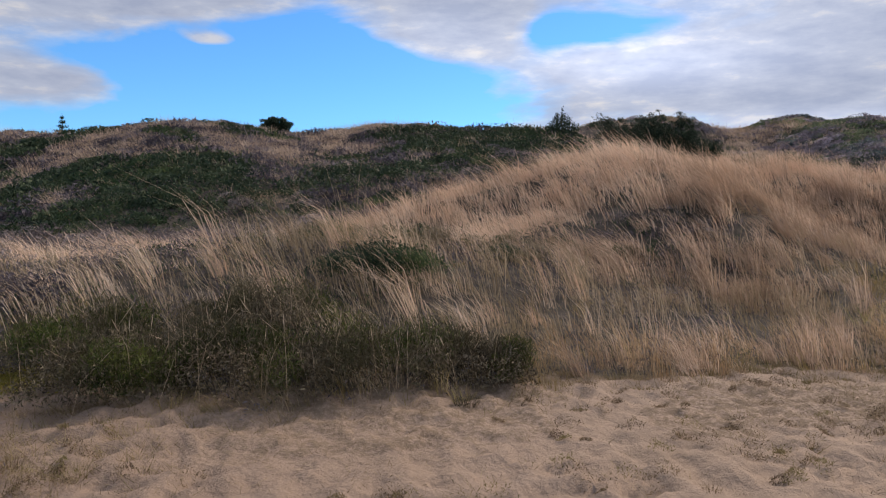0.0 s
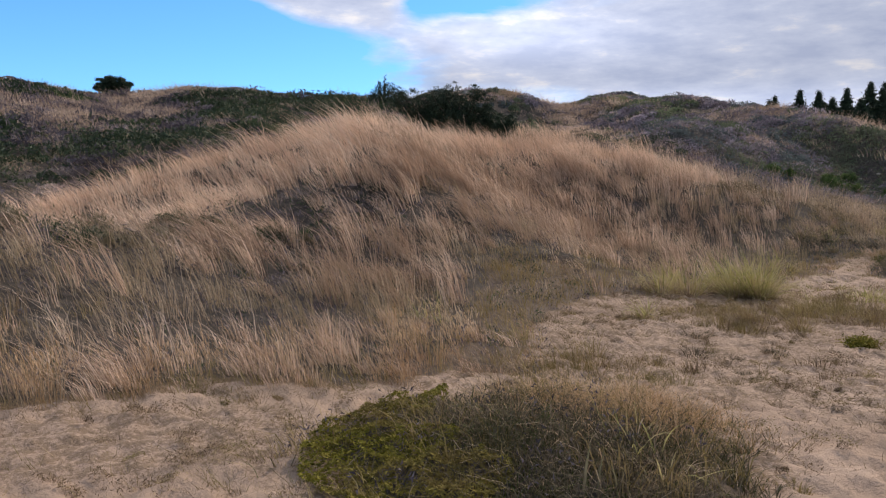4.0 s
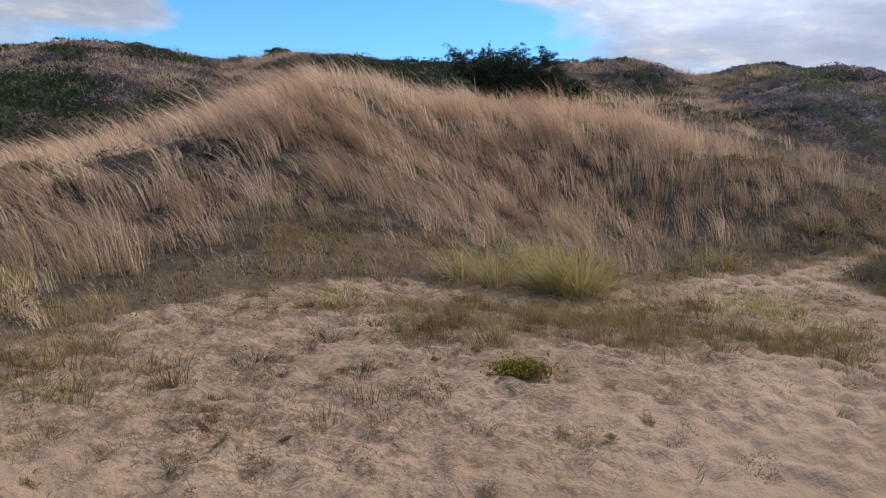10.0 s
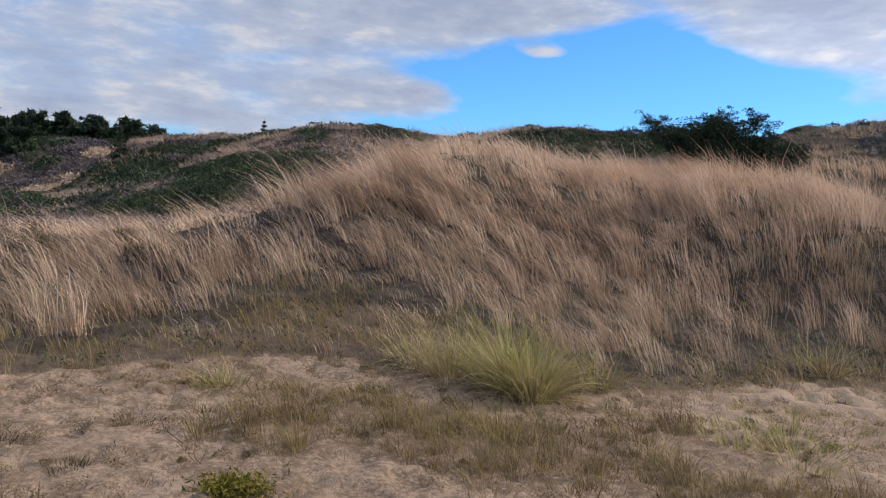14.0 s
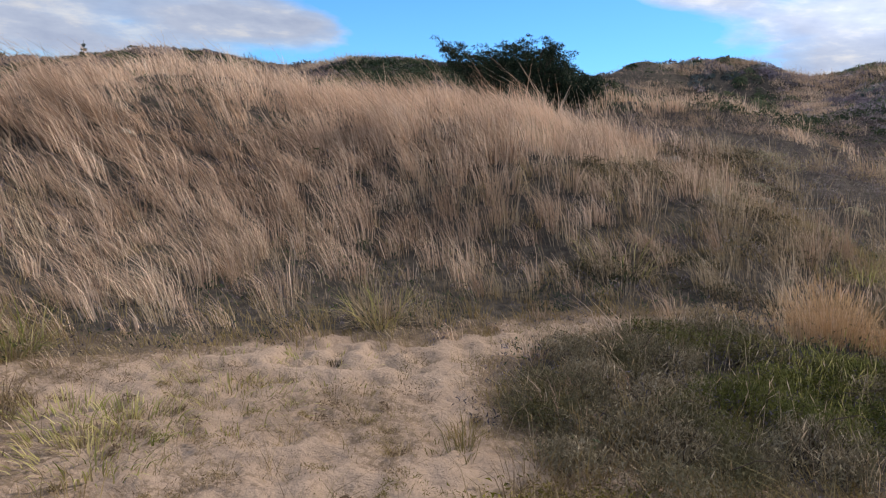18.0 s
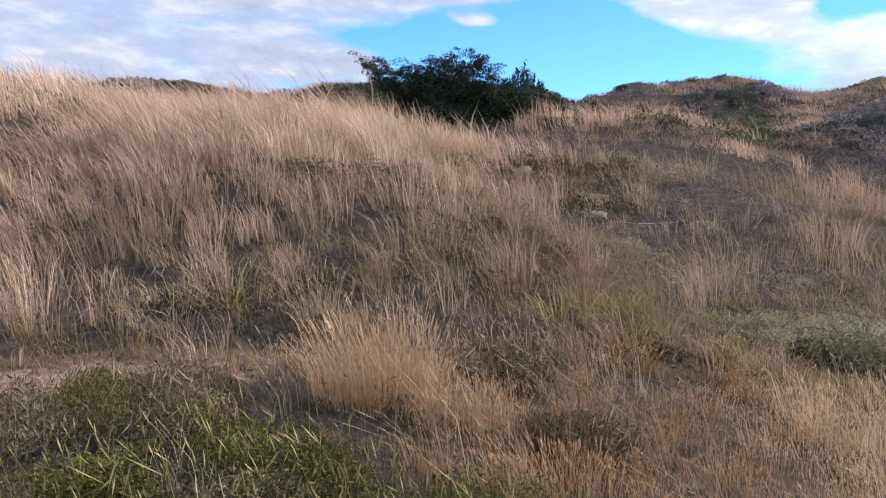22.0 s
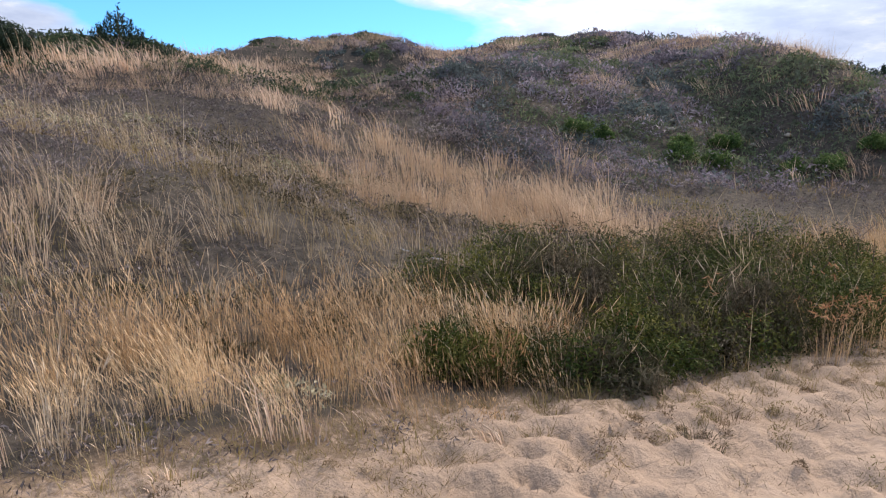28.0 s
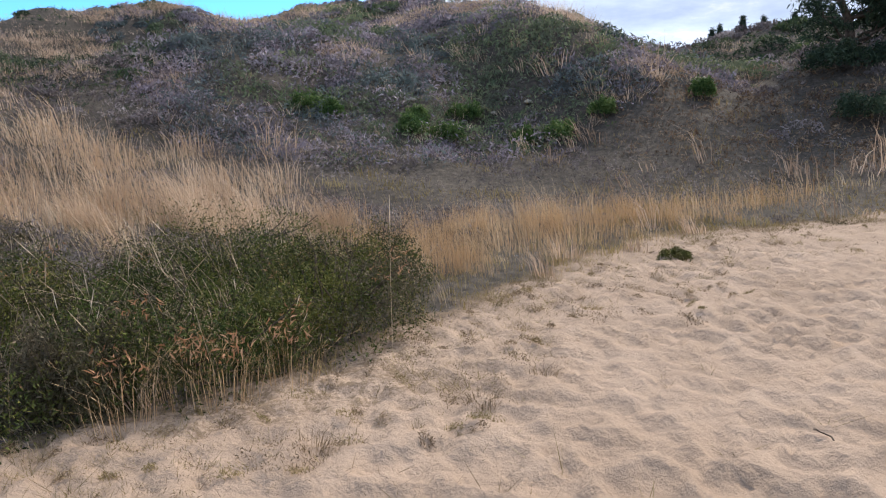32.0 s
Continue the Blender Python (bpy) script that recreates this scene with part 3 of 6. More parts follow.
def kinds_at(x, y):
    """How much of each plant grows at a place, from 0 to 1."""
    d = beyond_edge(x, y)
    z = land(x, y)
    n1, n2, n3 = wave(x, y, 2.2, 21), wave(x, y, 0.9, 22), wave(x, y, 5.0, 23)
    grown = np.clip(d / 0.45, 0, 1)
    dune = np.clip(inside(x, y, 11.5, 16.0, 11, 9.5) * 3.5, 0, 1)
    mossy = np.clip(inside(x, y, 6.25, 3.40, 1.75, 1.48) * 8, 0, 1)
    crest = np.clip((z - 1.55) / 0.7, 0, 1) * (y < 24) * np.clip((20.9 + 0.8 * n2 - x) / 1.0, 0, 1)
    tail = np.clip(inside(x, y, 3.5, 15.5, 6, 4.5) * 3, 0, 1)
    gold = np.clip((inside(x, y, 31.0, 22.3, 3.9, 3.7) + 0.34 * n2 + 0.2 * n1) * 3, 0, 1) + np.clip(inside(x, y, 24.2, 15.0, 1.6, 0.9) * 3, 0, 1) * 0.25
    strip = np.clip(inside(x, y, 38, 45, 2.0, 7) * 3, 0, 1) + np.clip(inside(x, y, 47, 28.5, 3, 1.6) * 3, 0, 1) * 0.6
    far = np.clip((y - 27) / 6, 0, 1)
    ridge = np.clip((z - np.where(x < 34, 6.0, 6.6)) / 0.9, 0, 1) * far
    reeds = np.clip(inside(x, y, 26.6, 12.8, 2.3, 1.1) * 3, 0, 1) + np.clip(inside(x, y, 35.5, 16.6, 3.4, 1.6) * 3, 0, 1) + np.clip(inside(x, y, 40.2, 17.4, 3.6, 1.0) * 3, 0, 1) + np.clip(inside(x, y, 21.5, 9.3, 2.6, 1.5) * 3, 0, 1) \
        + np.clip(inside(x, y, 5.6, 6.0, 3.2, 1.3) * 2.5, 0, 1) * 0.8
    heathy = np.clip(inside(x, y, 0.6, 6.3, 1.8, 0.9) * 4, 0, 1) + np.clip(inside(x, y, 18.4, 7.9, 2.0, 1.5) * 4, 0, 1) + np.clip(inside(x, y, 24.5, 19, 6.5, 6) * 3, 0, 1) * np.clip(0.7 + n1, 0, 1)
    open_low = np.clip(inside(x, y, 21.5, 12.8, 4, 2.3) * 3, 0, 1)
    sharp = np.clip(n1 * 2.2 + 0.5, 0, 1)
    streak = np.clip(n2 * 2.0 + 0.5, 0, 1)
    right_hill = np.clip(inside(x, y, 44, 36, 12, 14) * 3, 0, 1)
    straw = np.clip(np.maximum.reduce([crest * (0.75 + 0.5 * sharp), np.clip(inside(x, y, 3, 18.5, 7.5, 5.5) * 4, 0, 1) * 0.95, tail * 0.6 * sharp, strip, ridge * sharp * 0.9, np.clip(inside(x, y, -12, 31, 7, 3) * 4, 0, 1) * 0.9, far * (1 - right_hill) * np.clip(n1 * 2.4 - 0.75 + 0.5 * n3, 0, 0.8)]), 0, 1)
    brown = np.clip(inside(x, y, 48, 23, 8, 7) * 3, 0, 1)
    rust = np.clip(brown * (0.08 + 0.2 * streak) + dune * (0.36 + 0.75 * streak) * (1 - 0.7 * crest), 0, 1)
    heath = np.clip(np.maximum.reduce([heathy, far * np.where(x > 24, 0.6, 0.22), (1 - dune) * (1 - gold) * (0.25 + 0.75 * sharp), dune * (0.12 + (1 - sharp) * (1 - streak) * 0.35) * (1 - crest)]) * (1 - 0.85 * np.clip(reeds + gold, 0, 1)) * (1 - 0.85 * straw), 0, 1)
    green = np.clip(far * np.clip(0.75 - n1 * 1.2, 0.2, 1.2) + right_hill * np.clip(0.5 + n2, 0, 1.1) + dune * np.clip(-n1 * 1.6 - 0.35, 0, 0.6), 0, 1.1) * (1 - 0.8 * straw)
    olive = np.clip(np.maximum(open_low, (1 - dune) * (1 - far) * np.clip(0.3 + n2 * 1.3, 0, 1) * 0.6) + 0.5 * np.clip(1.1 - d / 1.3, 0, 1), 0, 1)
    isle = np.clip(inside(x, y, 18.7, 7.9, 2.3, 1.8) * 5, 0, 1) * (x < 20)
    grey = np.clip(np.clip(1.25 - d / np.where(x > 17, 2.0, 4.0), 0, 1) * (0.45 + 0.8 * streak), 0, 1) * (1 - 0.5 * np.clip(reeds, 0, 1)) * (1 - far)
    olive = np.maximum(olive, mossy * 0.08)
    heath = np.maximum(heath * (1 - mossy), mossy * 0.15 * np.clip(7.4 - x, 0, 1))
    bushy = np.maximum(np.clip(inside(x, y, 30.7, 14.1, 3.5, 1.9) * 4, 0, 1), np.clip(inside(x, y, 23.8, 12.0, 1.75, 0.95) * 4, 0, 1))
    clear = (1 - mossy) * (1 - 0.9 * bushy) * (1 - 0.9 * isle)
    # a pure straw band along the tail's crest, and dark heather below it
    band = np.clip((inside(x, y, 3, 18.3, 8.5, 3.6) + 0.1 * n1) * 5, 0, 1)
    below = np.maximum(np.clip(inside(x, y, 2.2, 12.6, 7.2, 2.9) * 3, 0, 1) * np.clip(0.75 + n1, 0, 1), 0.8 * np.clip(inside(x, y, -0.8, 8.3, 3.4, 2.0) * 3, 0, 1))
    green = np.maximum(green, np.clip(inside(x, y, -1.0, 8.0, 3.0, 2.0) * 3, 0, 1) * np.clip(0.6 + n2, 0, 1.2))
    # drifts of green scrub, of purple heather and of grass on the far slopes
    drift = n3 + 0.55 * n1
    west = far * (x < 26)
    slope = np.clip(inside(x, y, 29, 29, 9, 11) * 3, 0, 1) * np.clip((y - 17) / 4, 0, 1)
    green = np.where(far > 0.3, np.clip(drift * 3 + np.where(x < 26, 1.1, 0.15) + 2.1 * right_hill, 0, 1.7) * far, green)
    heath = np.where(far > 0.3, np.clip(0.75 - drift * 2.2, 0, 1.2) * far * (1 - 0.5 * right_hill), heath)
    heath = np.maximum(heath, slope * 1.2)
    heath = np.maximum(heath, below * 1.3) * (1 - band)
    rust = rust * (1 - 0.75 * below)
    # on the west ridge near-black scrub lies between bands of pale grass
    bands = wave(x, y * 1.6, 4.2, 82) + 0.55 * wave(x, y, 1.7, 83)
    straw = np.where(west > 0.3, np.clip((bands - 0.25) * 2, 0, 0.5), straw)
    green = np.where(west > 0.3, np.clip((0.30 - bands) * 2, 0, 0.8), green)
    heath = np.where(west > 0.3, np.clip(0.75 - np.abs(bands - 0.15) * 0.9, 0.1, 0.7), heath)
    grey = np.where(west > 0.3, np.clip((bands - 0.05) * 2, 0, 0.8), grey)
    lee = np.clip((inside(x, y, -19, 53, 4.5, 9) + 0.25 * n2) * 3, 0, 1)
    straw, green = np.maximum(straw, 0.9 * lee), green * (1 - 0.7 * lee)
    straw = np.maximum(straw, np.clip(ridge * (0.9 + 1.2 * n2), 0, 1.3))
    straw = np.maximum(straw, np.clip((n2 + 0.6 * n1 - 0.45) * 2.5, 0, 0.9) * far * (x > 20) * (1 - right_hill))
    green, heath = green * (1 - 0.6 * ridge), heath * (1 - 0.7 * ridge)
    straw = np.maximum(straw * (1 - 0.8 * slope), 2.2 * band)
    banks = np.maximum.reduce([inside(x, y, 26.8, 30.6, 2.6, 1.2), inside(x, y, 28.0, 27.2, 1.5, 0.8), inside(x, y, 22.8, 29.4, 1.8, 1.2), inside(x, y, 34.6, 33.0, 0.9, 3.0), inside(x, y, 31.0, 51, 4.0, 3.0)])
    banks = np.clip((banks + 0.3 * n2) * 3, 0, 1)
    straw, heath, green = np.maximum(straw, 0.9 * banks), heath * (1 - 0.5 * banks), green * (1 - 0.6 * banks)
    red = np.clip((inside(x, y, 47, 22.5, 5.5, 6.5) + 0.15 * n1) * 3, 0, 1)
    straw, green = straw * (1 - 0.95 * red), green * (1 - 0.5 * red) * (1 - band)
    heath = heath * (1 - 0.7 * red)
    rust, grey, olive = rust * (1 - band) * (1 - red), grey * (1 - band), olive * (1 - band)
    low = np.clip(inside(x, y, 21.5, 12.6, 4.2, 2.0) * 3, 0, 1)
    olive, rust, straw = np.maximum(olive, low * np.clip(0.55 + n2, 0, 1.2)), rust * (1 - 0.5 * low), straw * (1 - 0.8 * low)
    grey, green = np.maximum(grey, low * np.clip(0.6 - 0.7 * n2, 0.2, 1)) * (1 - 0.6 * ((x > 32) & (y < 18))), np.maximum(green, low * 0.3)
    mixed_slope = np.clip(inside(x, y, 27, 18, 9, 9) * 3, 0, 1) * (x > 18)
    grey = np.maximum(grey, mixed_slope * np.clip(0.32 + 0.5 * n2, 0, 0.6) * (1 - low))
    foot = np.clip(np.interp(x, (11, 13.5), (1.9, 1.0)) - d, 0, 1) * ((x > 3.5) & (x < 17.5)) * (y > 6)
    heath, green = np.maximum(heath, foot * np.clip(0.7 + n2, 0.1, 1)), np.maximum(green, foot * np.clip(0.35 - n2, 0, 0.8))
    green = np.maximum(green, 0.7 * below)
    dusk = 0.9 * np.clip(inside(x, y, 17.0, 10.3, 1.8, 0.85) * 3, 0, 1) * np.clip(0.7 + n2, 0.3, 1.2)
    straggle = np.clip(inside(x, y, 18.5, 11.8, 3.6, 2.0) * 3, 0, 1)
    grey, olive, rust = np.maximum(grey, straggle * np.clip(0.6 + 0.6 * n2, 0.2, 1)), np.maximum(olive, 0.5 * straggle), np.maximum(rust, 0.4 * straggle * streak)
    green, heath, rust = np.maximum(green, 0.9 * dusk), np.maximum(heath, 0.7 * dusk), rust * np.clip(1 - 0.7 * dusk, 0, 1)
    rim = np.clip(1.5 - d, 0, 1) * (x > 32.2) * (y < 18)
    olive, heath, grey = np.maximum(olive, 1.3 * rim), heath * (1 - 0.7 * rim), grey * (1 - 0.7 * rim)
    reeds = np.maximum(reeds, np.clip((inside(x, y, 22.4, 9.8, 3.6, 0.7) + 0.15 * n2) * 4, 0, 1) * 1.3)
    reeds = np.maximum(reeds, np.clip(inside(x, y, 22.7, 9.2, 4.2, 1.25) * 5, 0, 1))
    short = np.clip(inside(x, y, 5.9, 5.9, 3.6, 1.5) * 3, 0, 1)
    reeds, rust, olive, grey = reeds * (1 - 0.7 * short), np.maximum(rust, 0.9 * short), np.maximum(olive, 0.45 * short), np.maximum(grey, 0.35 * short)
    reeds, rust, olive, heath = reeds * clear, rust * clear, olive * (1 - 0.7 * bushy), heath * (1 - 0.8 * bushy)
    deep = np.interp(x, APRON_X, APRON_D)
    apron = np.clip((d - deep) / 0.5, 0.06, 1)
    apron = np.where(y < 6.6, np.maximum(apron, np.clip((8.2 - x) / 1.0, 0, 1)), apron)
    turfy = np.clip((1 - apron) * 1.1, 0, 1)
    olive, heath, green = np.maximum(olive, turfy), heath * (1 - 0.25 * turfy), green * (1 - 0.4 * turfy)
    rust, straw = rust * (1 - turfy) + 0.35 * turfy * np.clip(0.6 + n2, 0, 1), straw * apron
    grey = np.maximum(grey, np.clip(inside(x, y, 2.2, 8.2, 4.5, 2.8) * 3, 0, 1) * (0.45 + 0.9 * streak))
    straw = np.maximum(straw, 0.45 * np.clip(inside(x, y, 1.5, 8.6, 5.0, 2.4) * 3, 0, 1) * streak)
    grey = grey * (1 - 0.7 * np.clip(inside(x, y, 26.8, 12.6, 2.8, 1.4) * 3, 0, 1))
    straw = straw * (1 - 0.75 * np.clip(inside(x, y, 43, 33, 13, 14) * 4, 0, 1))
    field = np.clip(reeds, 0, 1) * ((x > 19) & (x < 26) & (y < 11.3))
    rust, heath, straw, green = (q * (1 - 0.92 * field) for q in (rust, heath, straw, green))
    olive, grey = np.maximum(olive * (1 - 0.92 * field), 0.55 * field * (0.6 + n2)), np.maximum(grey * (1 - 0.92 * field), 0.30 * field)
    pale = np.clip((inside(x, y, 17.6, 12.9, 3.4, 3.0) + 0.15 * n1) * 3, 0, 1)
    heath, green, rust, grey = heath * (1 - 0.8 * pale), green * (1 - 0.8 * pale), np.maximum(rust, 0.55 * pale * (0.5 + streak)), np.maximum(grey, 0.45 * pale)
    low = np.clip((inside(x, y, 43, 22.0, 9, 3.4) + 0.1 * n1) * 4, 0, 1)
    straw, grey = straw * (1 - 0.85 * low), grey * (1 - 0.85 * low)
    olive = np.maximum(olive, np.clip(inside(x, y, 22.4, 11.3, 1.9, 0.75) * 4, 0, 1) * (0.8 + 0.4 * n2))
    foot = np.clip(d / 0.3, 0, 1) * np.clip((1.9 - d) / 0.7, 0, 1) * np.clip((x - 12.6) / 1.0, 0, 1) * np.clip((20.5 - x) / 1.0, 0, 1) * np.clip(0.75 + 0.8 * n2, 0, 1) * (y > 8.3)
    heath, green, olive, rust = np.maximum(heath, 0.45 * foot), np.maximum(green, 0.6 * foot), np.maximum(olive, 0.7 * foot), rust * (1 - 0.6 * foot)
    hill = 1 - 0.93 * hill_at(x, y)
    straw, heath, green, olive, grey, rust, red = (q * hill for q in (straw, heath, green, olive, grey, rust, red))
    grown = grown * (1 - bare_at(x, y))
    return {"straw": straw * grown, "rust": rust * grown, "heath": heath * grown, "olive": olive * grown, "grey": grey * clear * np.maximum(apron, 0.6) * grown,
            "reed": np.clip(reeds, 0, 1) * 1.5 * grown, "green": green * grown, "brown": red * np.clip(0.9 + 0.6 * n2, 0.2, 1.6) * grown, "tall": np.clip(gold, 0, 1) * np.clip(0.9 + 0.9 * n2, 0.25, 1.6) * grown}, d, z


def belts():
    """Feet of tussocks, thick near the walk and thin far off."""
    xs, ys = [], []
    for x0, x1, y0, y1, per, lo, hi in ((-6, 44, 2, 20, 46, 0, 6.5), (-14, 56, 4, 34, 30, 6.5, 13), (-22, 66, 10, 40, 19, 13, 24),
                                        (-45, 80, 20, 66, 9, 24, 42), (-60, 95, 30, 85, 4.5, 42, 75), (-125, -22, 78, 160, 0.9, 75, 230)):
        x, y = scatter(x0, x1, y0, y1, per)
        d = away(x, y)
        keep = (d >= lo) & (d < hi) & (beyond_edge(x, y) > 0)
        xs.append(x[keep])
        ys.append(y[keep])
    return np.concatenate(xs), np.concatenate(ys)


def gathered(x, y, cell, seed):
    """The nearest of scattered clump hearts, about cell metres apart, and two chances that belong to it."""
    ci, cj = np.floor(x / cell), np.floor(y / cell)
    best, cx, cy, h1, h2 = np.full(len(x), 99.0), x.copy(), y.copy(), np.zeros(len(x)), np.zeros(len(x))
    for di in (-1, 0, 1):
        for dj in (-1, 0, 1):
            p, q = ci + di, cj + dj
            px, py = (p + 0.1 + 0.8 * chance(p, q, seed)) * cell, (q + 0.1 + 0.8 * chance(p, q, seed + 1)) * cell
            d = np.hypot(x - px, y - py)
            k = d < best
            best[k], cx[k], cy[k], h1[k], h2[k] = d[k], px[k], py[k], chance(p, q, seed + 2)[k], chance(p, q, seed + 3)[k]
    return cx, cy, h1, h2


def tussocks(x, y, z, h, count, w, size, force, spread, head, whole, loose=0.05, cell=0.0):
    """Each foot carries count blades that share one lean and one tone; with a cell, the feet draw together into clumps."""
    n = len(x)
    fan_x = fan_y = 0.0
    if cell:
        cx, cy, h1, h2 = gathered(x, y, cell, int(cell * 100))
        x, y = cx + (x - cx) * 0.70, cy + (y - cy) * 0.70
        fan_x, fan_y = (x - cx) / cell, (y - cy) / cell
        z = land(x, y)
        h = h * (1.12 - 0.5 * np.hypot(fan_x, fan_y)) * np.where(h1 < 0.12, 0.5, 1.0) * (0.78 + 0.5 * h2)
    # the wind's lay changes slowly from place to place
    lay = force * np.interp(x, (3, 9, 13, 17), (0.8, 1.1, 0.85, 0.5)) * (1 + 0.35 * wave(x, y, 3.0, 41)) + 0.10 * rng.normal(size=n)
    cross = 0.22 * wave(x, y, 2.0, 42) + 0.10 * rng.normal(size=n)
    tall = 1 + 0.18 * rng.normal(size=n)
    tone = np.clip(0.5 + 0.55 * wave(x, y, 0.8, 43) + 0.35 * wave(x, y, 2.6, 44) + 0.22 * rng.normal(size=n), 0, 1)
    if cell:
        lay, cross = lay - 0.55 * fan_x, cross + 0.55 * fan_y
        tone = np.clip(0.42 * tone + 0.62 * h2 + 0.1 * rng.normal(size=n), 0, 1)
    rep = lambda q: np.repeat(q, count)
    m = n * count
    r = loose * rep(size)
    ox, oy = rng.normal(size=m), rng.normal(size=m)
    bx, by = rep(x) + r * ox, rep(y) + r * oy
    hh = rep(h * tall) * (rng.uniform(0.40, 1.05, m) + 0.35 * (rng.uniform(size=m) < 0.12))
    lean = np.stack([-hh * rep(lay) + hh * spread * (0.6 * ox + 0.6 * rng.normal(size=m)), hh * rep(cross) + hh * spread * (0.6 * oy + 0.6 * rng.normal(size=m))], -1)
    v, t = strips(bx, by, rep(z), hh, w * rep(size) * rng.uniform(0.6, 1.4, m), lean, rng.uniform(0.1, 0.55, m), head, whole)
    per = 5 if whole else 3
    tones = np.repeat(rep(tone), per)
    if len(v) > len(tones):
        tones = np.concatenate([tones, np.repeat(rep(tone), 4)])
    return v, t, tones


def tufted(x, y, z, h, count, size, leaf):
    """Cushions of short shoots: heather and low scrub."""
    n, m = len(x), len(x) * count
    rep = lambda q: np.repeat(q, count)
    u = rng.normal(size=(m, 3))
    u /= np.linalg.norm(u, axis=1, keepdims=True)
    u[:, 2] = np.abs(u[:, 2])
    u *= rng.uniform(0.45, 1.05, m)[:, None]
    wide = 0.16 * np.sqrt(size)
    p = np.stack([rep(x) + u[:, 0] * rep(wide), rep(y) + u[:, 1] * rep(wide), rep(z) + u[:, 2] * rep(h) * (0.8 + 0.35 * rng.uniform(size=m))], -1)
    v, t = sprigs(p, leaf * rep(size) * rng.uniform(0.6, 1.35, m), 0, 0.3, 0.7)
    return v, t, np.repeat(rep(rng.uniform(0, 1, n)), 3)


